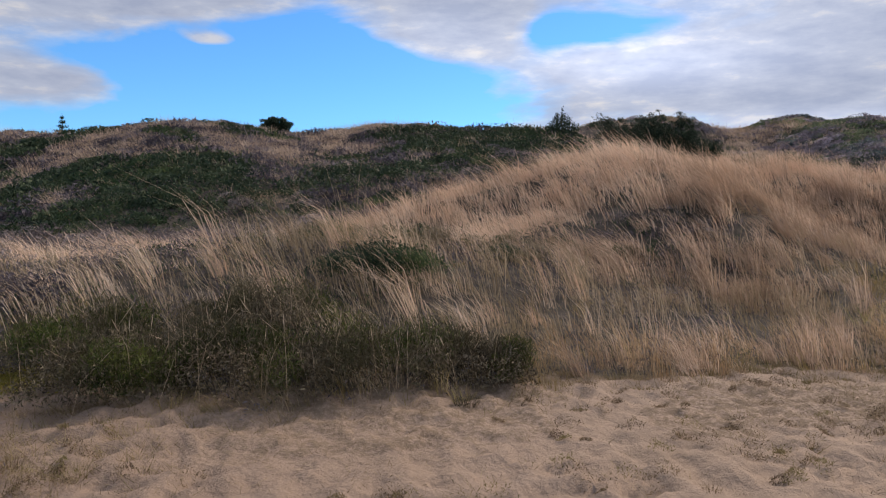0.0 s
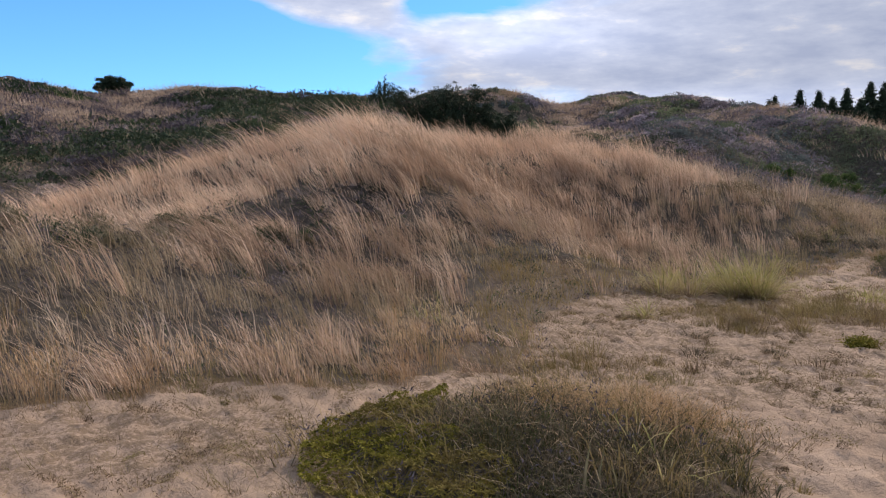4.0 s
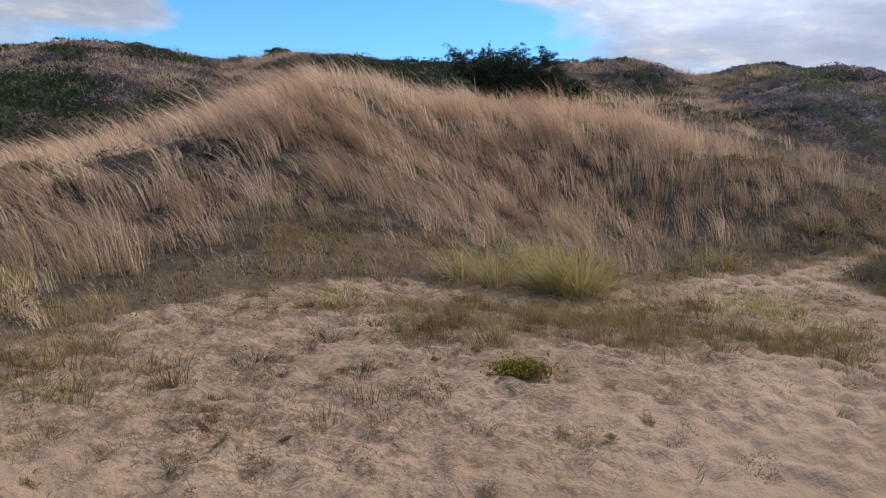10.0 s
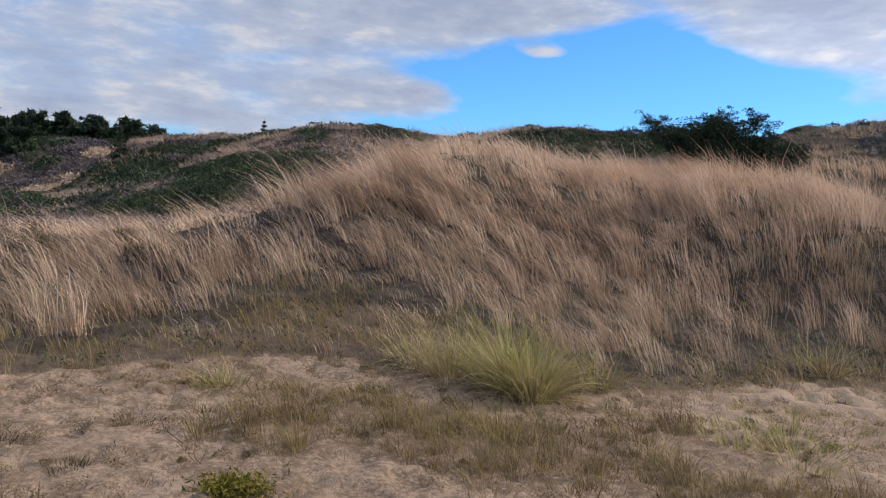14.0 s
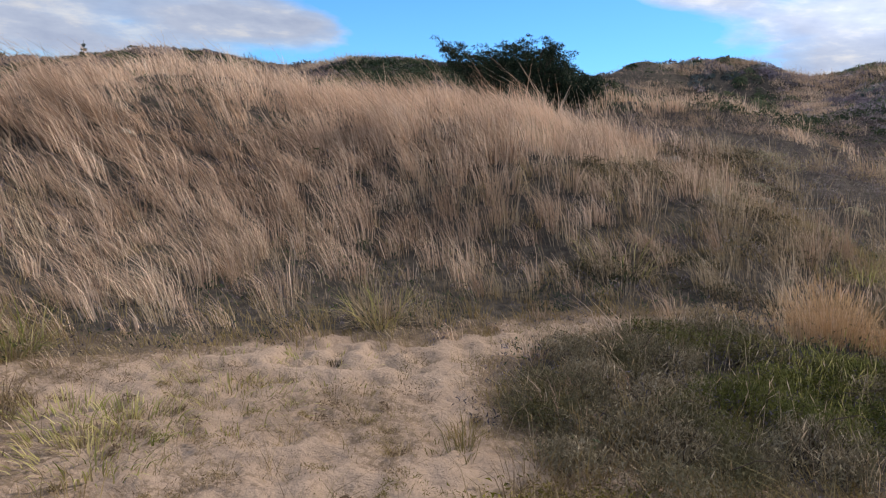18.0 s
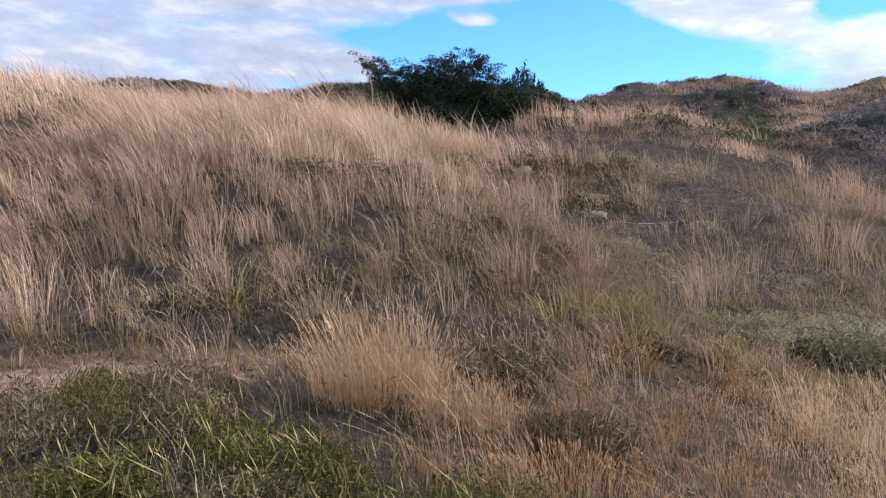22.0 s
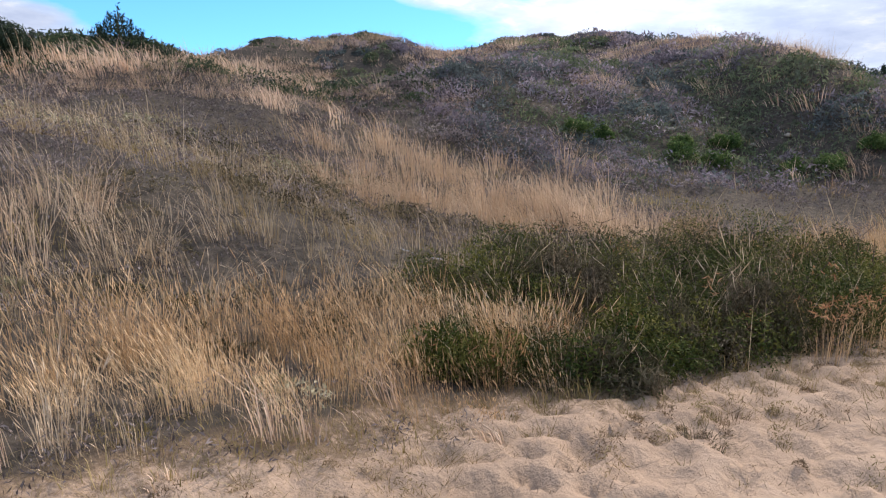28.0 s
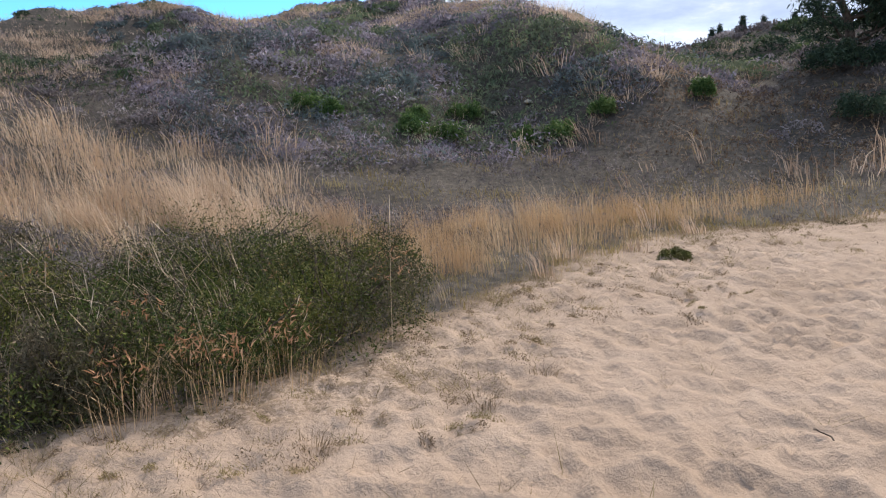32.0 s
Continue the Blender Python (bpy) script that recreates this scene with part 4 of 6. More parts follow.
def grow_cover():
    x, y = belts()
    share, d, z = kinds_at(x, y)
    dist = away(x, y)
    pick = rng.uniform(0, 1, len(x))
    total = np.maximum(sum(share.values()) + 0.08, 0.6)
    size = np.clip(dist / 9, 0.75, np.where(dist > 75, 10, 4.5))
    start = np.zeros(len(x))
    for kind, name, mat, h0, h1, w, force, spread, label in (
            ("straw", "straw_grass", STRAW, 0.52, 0.80, 0.0080, 0.58, 0.20, "pale golden marram grass laid over by the wind"),
            ("rust", "reddish_grass", RUST, 0.50, 0.82, 0.0085, 0.66, 0.20, "reddish brown dry grass on the dune's flank"),
            ("grey", "bleached_grass", GREY, 0.30, 0.62, 0.0066, 0.5, 0.22, "bleached grey dead grass stems with seed heads"),
            ("reed", "golden_grass", REED, 0.30, 0.54, 0.0028, 0.2, 0.11, "upright orange golden grass stems"),
            ("tall", "tall_grass", TAN, 0.60, 1.12, 0.0062, 0.34, 0.22, "tall upright straw grass in a dense stand"),
            ("olive", "low_grass", OLIVE, 0.10, 0.28, 0.0072, 0.35, 0.4, "short olive green and brown turf grass"),
            ("green", "green_scrub", GREENS, 0.16, 0.36, 0.05, 0.1, 0.3, "dark green low scrub among the heather"),
            ("brown", "brown_scrub", BROWN, 0.14, 0.30, 0.05, 0.1, 0.3, "low reddish brown withered scrub"),
            ("heath", "heather", HEATH, 0.16, 0.34, 0.05, 0.1, 0.3, "dark purplish brown heather, out of flower")):
        p = share[kind] / total
        mine = (pick >= start) & (pick < start + p)
        start = start + p
        for lo, hi, count, east in ((0, 6.5, 26, 0), (6.5, 13, 20, 0), (13, 24, 12, 0), (24, 42, 8, 0), (42, 230, 7, 0), (0, 6.5, 26, 1), (6.5, 13, 20, 1), (13, 24, 12, 1), (24, 42, 8, 1), (42, 230, 7, 1)):
            k = mine & (dist >= lo) & (dist < hi) & ((x > 21) == (east == 1))
            n = int(k.sum())
            if not n:
                continue
            h = rng.uniform(h0, h1, n) * (1 + 0.35 * (kind == 'grey') * np.clip((8 - x[k]) / 3, 0, 1)) * (0.6 + 0.4 * np.clip(d[k] / 1.0, 0, 1)) * (0.85 + 0.3 * wave(x[k], y[k], 0.7, 31))
            if lo >= 24:
                h = h * (0.36 if kind == "straw" else 0.55)
            if kind in ("rust", "grey"):
                h = h * np.where((x[k] < 9) & (y[k] < 7.6), 0.62, 1.0)
                h = h * np.where(d[k] < np.interp(x[k], APRON_X, APRON_D) + 0.15, 0.5, 1.0)
                h = h * np.where(inside(x[k], y[k], 24.2, 11.2, 2.0, 0.9) > 0, 0.55, 1.0)
            if kind == "olive":
                h = h * np.where(d[k] < np.interp(x[k], APRON_X, APRON_D) + 0.15, 1.5, 1.0)
            if kind == "reed":
                h = h * np.where(x[k] > 33.5, 1.45, 1.0)
                h = h * np.where((x[k] > 18) & (x[k] < 26) & (y[k] < 11.2), 0.44, 1.0)
            if kind in ("heath", "green", "brown"):
                if kind == "heath":
                    mat = LILAC if east else HEATH
                geo = tufted(x[k], y[k], z[k], h, int(count * (1.15 if lo < 24 else 1.35)), size[k], w * (0.8 if kind == "heath" else 0.9) * (1.0 if lo < 13 else 0.85))
            else:
                head = 0.0065 * float(lo < 6.5 and kind in ("grey", "reed", "straw", "tall"))
                fine = 1.0 if lo < 24 else 0.42
                many = {"straw": 1.0, "rust": 1.25, "grey": 0.85, "tall": 1.6, "reed": 1.3 if lo else 1.9, "olive": 0.8}.get(kind, 1.0)
                cell = {"straw": 0.55, "rust": 0.62, "grey": 0.48, "tall": 0.52, "olive": 0.36, "reed": 0.34}[kind] * (1.0 if lo < 24 else 1.5) * float(kind != "reed" or lo >= 6.5)
                geo = tussocks(x[k], y[k], z[k], h, int(count * many / fine), w * fine, size[k], force, spread * (1.0 if lo < 24 else 1.5), head, lo < 24, 0.10 if kind in ("reed", "grey", "olive", "tall") else 0.07, cell)
            stuff(name, geo, mat, label, {"heath": "heather", "green": "scrub", "brown": "scrub"}.get(kind, "grass"))


grow_cover()


def scrub_mounds():
    """Waist-low cushions that break up the heathy slopes."""
    for name, mat, per, seed, cut, label in (("green_scrub_mound", GREENS, 0.75, 71, -0.1, "low dark green scrub cushions scattered over the slope"),
                                             ("heather_mound", LILAC, 1.0, 72, -0.3, "rounded purplish brown heather cushions on the slope"),
                                             ("dark_scrub_mound", JUNIPER, 1.15, 73, -0.35, "dark bluish green scrub cushions on the far slope"),
                                             ("heather_clump", HEATHER, 6.0, 74, 0.1, "dark brown heather clumps among grass on the slope"),
                                             ("herb_clump", WILLOW, 3.0, 75, 0.35, "pale grey green herbs among grass on the slope")):
        x, y = scatter(-30, 64, 10, 66, per)
        share, d, z = kinds_at(x, y)
        want = share["heath"] if mat is LILAC else share["green"]
        k = (d > 1.2) & (want > 0.25) & (wave(x, y, 3.5, seed) > cut) & (share["tall"] < 0.2) & (share["straw"] < 0.4) & ((mat is not JUNIPER) | (y > 27))
        if mat in (HEATHER, WILLOW):
            k = (d > 0.5) & (wave(x, y, 1.6, seed) > cut) & (share["tall"] < 0.2) & (share["straw"] < 0.6) & (x > 17.5) & (x < 30) & (y < 23) & (inside(x, y, 24, 11.8, 2.2, 1.2) < 0)
        k &= hill_at(x, y) < 0.5
        x, y, z = x[k], y[k], z[k]
        n, m = len(x), 110 if mat in (JUNIPER, LILAC, GREENS) else 160
        r = rng.uniform(0.3, 0.75, n) * (0.8 if mat in (HEATHER, WILLOW) else 1.0) * np.clip(away(x, y) / 14, 0.55, 1)
        u = rng.normal(size=(n * m, 3))
        u /= np.linalg.norm(u, axis=1, keepdims=True)
        u[:, 2] = np.abs(u[:, 2])
        u *= rng.uniform(0.75, 1.05, n * m)[:, None]
        rr = np.repeat(r, m)
        p = np.stack([np.repeat(x, m) + u[:, 0] * rr, np.repeat(y, m) + u[:, 1] * rr, np.repeat(z, m) + u[:, 2] * rr * 0.62], -1)
        v, t = sprigs(p, np.clip(np.repeat(away(x, y), m) * 0.0044, 0.035, 0.2) * rng.uniform(0.7, 1.4, n * m), 0, 0.34, 0.4)
        stuff(name, (v, t, np.repeat(np.repeat(rng.uniform(0, 1, n), m), 3)), mat, label, "scrub")


scrub_mounds()


# ---- the hill: heather, blue green and fresh green scrub in drifts, tan grass on the saddles ----
HILLHEATH = blades("greyish purple heather", ((0.090, 0.078, 0.095), (0.183, 0.158, 0.190), (0.300, 0.261, 0.303), (0.480, 0.423, 0.471)), (0.158, 0.152, 0.173), 0.15, 0.85, 0.5, 0.22)
HILLGREEN = blades("mid green scrub leaves", ((0.046, 0.072, 0.044), (0.089, 0.127, 0.073), (0.147, 0.191, 0.105), (0.237, 0.274, 0.152)), (0.131, 0.147, 0.112), 0.25, 0.7, 0.6, 0.25)
HILLBLUE = blades("bluish green scrub leaves", ((0.037, 0.055, 0.063), (0.075, 0.104, 0.110), (0.128, 0.165, 0.162), (0.208, 0.252, 0.237)), (0.104, 0.118, 0.131), 0.2, 0.7, 0.6, 0.25)
HILLTAN = blades("pinkish tan hill grass", ((0.240, 0.178, 0.130), (0.432, 0.326, 0.242), (0.600, 0.474, 0.366), (0.792, 0.648, 0.516)), (0.396, 0.300, 0.216), 0.25, 0.8, 0.6, 0.45)
HILL_TAN = ((40.4, 52.2, 3.0, 3.0), (44.2, 38.3, 2.0, 2.2), (38.8, 31.3, 1.0, 1.0), (46.2, 31.0, 0.9, 2.6), (45.3, 24.9, 0.9, 1.2), (33.0, 30.4, 0.8, 1.4), (37.5, 45.5, 1.6, 5.0), (46.5, 37.0, 1.5, 3.0))
SLOPE_TAN = ((27.7, 30.4, 4.6, 0.9), (28.3, 27.4, 1.8, 0.7), (24.0, 28.0, 3.0, 1.1), (30.2, 52.0, 2.8, 1.6), (34.4, 55.8, 3.6, 1.2), (43.2, 51.2, 2.0, 1.5))
HILL_GREEN = ((42.9, 29.1, 1.7, 1.9), (44.8, 27.6, 1.1, 1.5), (35.2, 28.3, 1.0, 0.8), (35.4, 51.5, 2.5, 2.2), (40.6, 26.5, 1.6, 1.0), (42.2, 24.4, 1.6, 0.8), (38.6, 25.8, 1.2, 0.8))
HILL_BLUE = ((43.9, 25.4, 0.9, 0.8), (41.4, 31.6, 1.5, 1.1), (34.8, 31.6, 1.2, 1.0), (36.6, 27.6, 0.7, 0.6), (46.4, 28.6, 1.0, 1.4), (39.4, 28.9, 1.3, 0.8), (34.6, 53.0, 2.0, 1.5))


def hill_cover(x0, x1, y0, y1, per_m2, leaves, back, grass, spots_tan, spots_green, spots_blue, heath, green, blue):
    """Drifts of cushions over a stretch of slope: at named spots, or else in bands."""
    x, y = scatter(x0, x1, y0, y1, per_m2)
    k = (hill_at(x, y) > 0.1) & (rng.uniform(size=len(x)) < np.where(y > back, 0.5, 1.0))
    x, y = x[k], y[k]
    n = len(x)

    def near_to(spots, seed):
        edge = 0.35 * wave(x, y, 1.5, 91) + 0.2 * wave(x, y, 0.6, seed)
        return np.maximum.reduce([inside(x, y, *q) for q in spots]) + edge if spots else edge - 9

    drift = 0.7 * wave(x, y, 2.8, 93) + 0.5 * wave(x, y, 1.1, 94) + 0.25 * rng.normal(size=n)
    bands = wave(x, y * 1.6, 5.2, 82) + 0.5 * wave(x, y, 1.9, 83)
    if not spots_tan:
        drift = np.where(bands < 0.02, np.where(wave(x, y, 3.4, 98) + 0.2 * rng.normal(size=n) > 0.25, 0.5, -0.5), 0.4 * drift)
    sort = np.where(drift > 0.30, 1, np.where(drift < -0.38, 2, 0))
    sort = np.where(near_to(spots_blue, 92) > 0, 2, sort)
    sort = np.where(near_to(spots_green, 92) > 0, 1, sort)
    tan = near_to(spots_tan, 92) > 0.05 if spots_tan else bands > 0.20
    sort = np.where(tan & (rng.uniform(size=n) < 0.75), 0, sort)
    for which, name, mat, label in ((0, "heather_mound", heath, "greyish purple heather cushions on the hill"), (1, "green_scrub_mound", green, "green scrub cushions in drifts on the hill"),
                                    (2, "dark_scrub_mound", blue, "dark bluish green scrub cushions on the hill")):
        px, py = x[sort == which], y[sort == which]
        c, m = len(px), leaves
        flat = np.where(tan[sort == which], 0.5, 1.0)
        r = np.exp(rng.normal(size=c) * 0.38 - 0.82) * (5.2 / per_m2) ** 0.5
        u = rng.normal(size=(c * m, 3))
        u /= np.linalg.norm(u, axis=1, keepdims=True)
        u[:, 2] = np.abs(u[:, 2])
        u *= rng.uniform(0.72, 1.0, c * m)[:, None]
        rr, up = np.repeat(r, m), np.repeat(r * flat * rng.uniform(0.4, 0.85, c) * np.where(py > 41, 0.6, 1.0), m)
        lx, ly = np.repeat(px, m) + u[:, 0] * rr, np.repeat(py, m) + u[:, 1] * rr
        p = np.stack([lx, ly, land(lx, ly) - 0.03 + u[:, 2] * up], -1)
        v, t = sprigs(p, np.repeat(np.clip(away(px, py) * 0.0038, 0.07, 0.21) * np.clip(r / 0.4, 0.7, 1.4), m) * rng.uniform(0.7, 1.35, c * m), 0, 0.36, 0.4)
        stuff(name, (v, t, np.repeat(np.clip(0.5 + 0.12 * rng.normal(size=c * m) + np.repeat(0.26 * rng.normal(size=c), m), 0, 1), 3)), mat, label, "scrub")
    # hazy short grass, tallest along the crest
    x, y = scatter(min(x0, 20) if spots_tan else x0, x1, y0, y1, grass)
    n = len(x)
    bands = wave(x, y * 1.6, 5.2, 82) + 0.5 * wave(x, y, 1.9, 83)
    want = near_to(spots_tan + SLOPE_TAN, 95) > 0.05 if spots_tan else (bands > 0.20) & (hill_at(x, y) > 0.3)
    few = np.where(want, 0.8, np.where(y < 25.5, 0.16, 0.055) * (hill_at(x, y) > 0.1))
    k = rng.uniform(size=n) < few
    x, y = x[k], y[k]
    n = len(x)
    h = rng.uniform(0.26, 0.50, n) * np.where(np.abs(x - 46.3) + 0.3 * np.abs(y - 31) < 1.6, 1.5, 1.0)
    geo = tussocks(x, y, land(x, y), h, 20, 0.0052, np.clip(away(x, y) / 9, 1, 4.5), 0.25, 0.34, 0, False, 0.075, 0.8)
    stuff("hill_grass", geo, HILLTAN, "hazy pinkish tan dry grass on the hill", "grass")


hill_cover(31.5, 56, 23, 61, 5.2, 84, 41, 15, HILL_TAN, HILL_GREEN, HILL_BLUE, HILLHEATH, HILLGREEN, HILLBLUE)
hill_cover(-34, 27, 30, 64, 2.6, 64, 52, 9, (), (), (), HEATH, GREENS, JUNIPER)


def far_drifts():
    """Bands of dark scrub and tan grass on the hill under the distant wood."""
    x, y = scatter(-128, -34, 84, 150, 0.55)
    k = (land(x, y) > 0.9) & (bare_at(x, y) < 0.3)
    x, y = x[k], y[k]
    m = 30
    sort = np.clip(np.round((wave(x + 0.6 * y, y, 9, 96) + 0.6 * wave(x, y, 3.5, 97)) * 1.6 + 0.9), 0, 2)
    for which, name, mat, label, up in ((0, "dark_scrub_mound", JUNIPER, "dark scrub on a distant hill", 0.5), (1, "heather_mound", HEATH, "greyish heather on a distant hill", 0.3), (2, "hill_grass", HILLTAN, "tan grass in bands on a distant hill", 0.35)):
        px, py = x[sort == which], y[sort == which]
        c = len(px)
        r = rng.uniform(0.6, 1.7, c)
        a, q = rng.uniform(0, math.tau, c * m), np.sqrt(rng.uniform(0, 1, c * m)) * np.repeat(r, m)
        lx, ly = np.repeat(px, m) + q * np.cos(a), np.repeat(py, m) + q * np.sin(a)
        p = np.stack([lx, ly, land(lx, ly) + up * np.repeat(r, m) * rng.uniform(0, 1, c * m)], -1)
        v, t = sprigs(p, 0.55 * rng.uniform(0.6, 1.4, c * m), 0, 0.36, 0.5)
        stuff(name, (v, t, np.repeat(np.clip(0.5 + 0.25 * rng.normal(size=c * m), 0, 1), 3)), mat, label, "grass" if which == 2 else "scrub")


far_drifts()


# ---- thin growth on the sand ----
def thin_places(per_m2, seed_a, seed_b, cut):
    x, y = scatter(-4, 42, 1.5, 17, per_m2)
    d = beyond_edge(x, y)
    lush = 0.5 + 0.45 * wave(x, y, 1.5, seed_a) + 0.35 * wave(x, y, 0.5, seed_b)
    reach = np.where((x > 4) & (x < 18), 6.0, 3.2)
    near = np.clip(1 + d / reach, 0, 1) ** 1.3 * (1 - 0.8 * np.clip(inside(x, y, 16.6, 8.5, 3.0, 1.1) * 3, 0, 1)) * np.interp(x, (4.5, 6.5, 24, 27), (0.5, 1, 1, 0.8))
    keep = (d < 0.12) & (lush * near > cut)
    return x[keep], y[keep]


def thin_growth():
    # hazy clumps of fine withered shoots
    x, y = thin_places(10, 51, 52, 0.19)
    n, count = len(x), 120
    r = rng.uniform(0.035, 0.14, n)
    rep = lambda q: np.repeat(q, count)
    u = rng.normal(size=(n * count, 3))
    u /= np.linalg.norm(u, axis=1, keepdims=True)
    u *= rng.uniform(0.3, 1.0, n * count)[:, None] ** 0.7
    bx, by = rep(x) + u[:, 0] * rep(r), rep(y) + u[:, 1] * rep(r)
    lift = np.abs(u[:, 2]) * rep(r * rng.uniform(0.35, 0.75, n))
    v, f = sprigs(np.stack([bx, by, land(bx, by) + trodden(bx, by) + lift + 0.006], -1), 0.016 * rng.uniform(0.6, 1.6, n * count), 0, 0.22, 0.9)
    tone = np.repeat(rep(rng.uniform(0.2, 0.95, n)), 3)
    green = np.repeat(rep(chance(np.floor(x * 9), np.floor(y * 9), 5) < 0.3), 3)
    for mine, mat, label in ((~green, LITTER, "withered brown sprigs in low cushions on the sand"), (green, TURF, "olive brown sprigs in low cushions on the sand")):
        stuff("dry_sprigs", (v[mine], np.arange(int(mine.sum())).reshape(-1, 3), tone[mine]), mat, label, "sprigs")
    x, y = thin_places(110, 55, 56, 0.17)
    n = len(x)
    geo = tussocks(x, y, land(x, y) + trodden(x, y) + 0.01, rng.uniform(0.02, 0.07, n), 3, 0.005, np.full(n, 0.8), 0.1, 1.2, 0, False)
    stuff("leaf_litter", geo, LITTER, "scattered dead stalks and crumbs on the sand", "litter")
    # low brown turf that frays out from the foot of the dune
    x, y = scatter(-4, 42, 3, 17, 130)
    d = beyond_edge(x, y)
    k = (d < 0.35) & (d > -3.2) & (rng.uniform(size=len(x)) < np.exp(d * np.where((x > 4) & (x < 18), 0.8, 1.6)) * np.clip(0.5 + 0.7 * wave(x, y, 0.9, 53), 0, 1))
    x, y = x[k], y[k]
    n = len(x)
    geo = tussocks(x, y, land(x, y), rng.uniform(0.05, 0.15, n), 15, 0.0042, np.full(n, 0.9), 0.25, 0.7, 0, False)
    stuff("fringe_turf", geo, TURF, "thin brown and olive turf fraying out over sand", "grass")
    # mats of low growth out on the sand
    for cx, cy, rx, ry, per in ((12.1, 5.8, 2.0, 1.25, 150), (16.9, 6.3, 1.3, 0.75, 200), (14.6, 5.6, 0.9, 0.5, 150), (7.8, 4.9, 0.9, 0.7, 130)):
        x, y = scatter(cx - rx * 1.2, cx + rx * 1.2, cy - ry * 1.3, cy + ry * 1.3, per)
        f = inside(x, y, cx, cy, rx, ry) + 0.8 * wave(x, y, 0.6, 54) + 0.4 * wave(x, y, 0.22, 58)
        k = (f > 0.22) & (rng.uniform(size=len(x)) < np.clip(f * 3 + 0.15, 0, 1))
        x, y, pick = x[k], y[k], wave(x[k], y[k], 0.5, 57) + 0.5 * rng.normal(size=int(k.sum()))
        for lo, hi, mat, h, label in ((-9, 0.1, TURF, 0.13, "dense brown turf mat on the sand"), (0.1, 0.6, OLIVE, 0.14, "olive grass in a turf mat"), (0.6, 9, LITTER, 0.12, "dark withered shoots in a turf mat")):
            m = (pick >= lo) & (pick < hi)
            n = int(m.sum())
            geo = tussocks(x[m], y[m], land(x[m], y[m]), h * rng.uniform(0.5, 1.25, n) * (1.3 + 0.6 * wave(x[m], y[m], 0.35, 59)), 12, 0.0056, np.full(n, 0.9), 0.2, 0.5, 0, True, 0.05, 0.24)
            stuff("turf_mat", geo, mat, label, "grass")


FRESHLEAF = blades("fresh green leaves", ((0.026, 0.054, 0.019), (0.049, 0.095, 0.030), (0.083, 0.142, 0.044), (0.143, 0.203, 0.068)), None, 0.25, 0.6)
TURF = blades("brown olive turf", ((0.085, 0.068, 0.033), (0.17, 0.13, 0.063), (0.27, 0.205, 0.107), (0.40, 0.32, 0.181)), (0.20, 0.18, 0.073), 0.25, 0.8, 1.2)
LIMY = blades("yellow green bush leaves", ((0.028, 0.037, 0.008), (0.066, 0.077, 0.016), (0.125, 0.130, 0.032), (0.21, 0.20, 0.062)), None, 0.2, 0.65)
thin_growth()


def at_ground(x, y, turn=0.0, sink=0.0):
    return pose(x, y, float(land(x, y)) + float(trodden(x, y)) * (1 - float(cover_at(x, y))) * 0.8 - sink, 0, 0, turn)


def fan(count, r, h, w, droop, lean=0.3, head=0.0):
    """Blades fanned out from one foot, at the origin."""
    a = rng.uniform(0, math.tau, count)
    q = r * np.sqrt(rng.uniform(size=count))
    x, y = q * np.cos(a), q * np.sin(a)
    hh = h * rng.uniform(0.35, 1.15, count)
    out = hh * rng.uniform(0.1, 1.0, count) * droop
    l = np.stack([np.cos(a) * out - hh * lean, np.sin(a) * out], -1)
    v, t = strips(x, y, 0 * x, hh, w * rng.uniform(0.6, 1.4, count), l, rng.uniform(0.2, 1.1, count), head, True)
    return v, t, rng.uniform(0, 1, len(v))


def make_tuft(name, mat, count, r, h, w, droop, label, category):
    ob = new(name, mesh_of(name, *fan(count, r, h, w, droop, 0.1)))
    ob.data.materials.append(mat)
    return tagged(ob, label, category, "loose tufts on the sand")


def sand_tufts():
    models = [make_tuft("dry_tuft", LITTER, 150, 0.11, 0.09, 0.003, 0.9, "withered brown grass tuft on bare sand", "grass tuft"),
              make_tuft("dry_tuft", LITTER, 70, 0.07, 0.12, 0.003, 0.6, "thin dark grass tuft standing in the sand", "grass tuft"),
              make_tuft("heather_seedling", HEATHER, 260, 0.12, 0.09, 0.004, 0.9, "small dark heather cushion on the sand", "heather"),
              make_tuft("green_tuft", OLIVE, 140, 0.09, 0.11, 0.0035, 0.9, "small olive green grass tuft on the sand", "grass tuft")]
    spots = [(10.0, 4.86, 2), (9.28, 5.19, 2), (9.23, 7.29, 3), (9.89, 5.78, 2), (15.58, 7.66, 1), (15.5, 8.46, 2), (29.76, 11.54, 0),
             (32.6, 11.77, 0), (33.24, 12.04, 1), (3.23, 4.9, 0), (8.9, 6.0, 0), (8.3, 5.4, 1), (7.9, 6.6, 3), (4.1, 3.4, 1), (2.4, 3.3, 1), (10.6, 3.9, 0), (12.9, 3.9, 0)]
    x, y = thin_places(2.0, 51, 52, 0.28)
    for px, py in zip(x, y):
        if min(math.hypot(px - sx, py - sy) for sx, sy, _ in spots) > 0.3:
            spots.append((px, py, int(rng.choice((0, 0, 1, 1, 2, 3)))))
    used = set()
    for px, py, which in spots[:290]:
        m = at_ground(px, py, rng.uniform(0, 360), 0.01)
        if which not in used:
            used.add(which)
            models[which].matrix_basis = m
            ob = models[which]
        else:
            ob = copy_thing(models[which], m)
        s = rng.uniform(0.6, 1.35)
        ob.scale = (s, s, s * rng.uniform(0.8, 1.2))
    return models


sand_tufts()


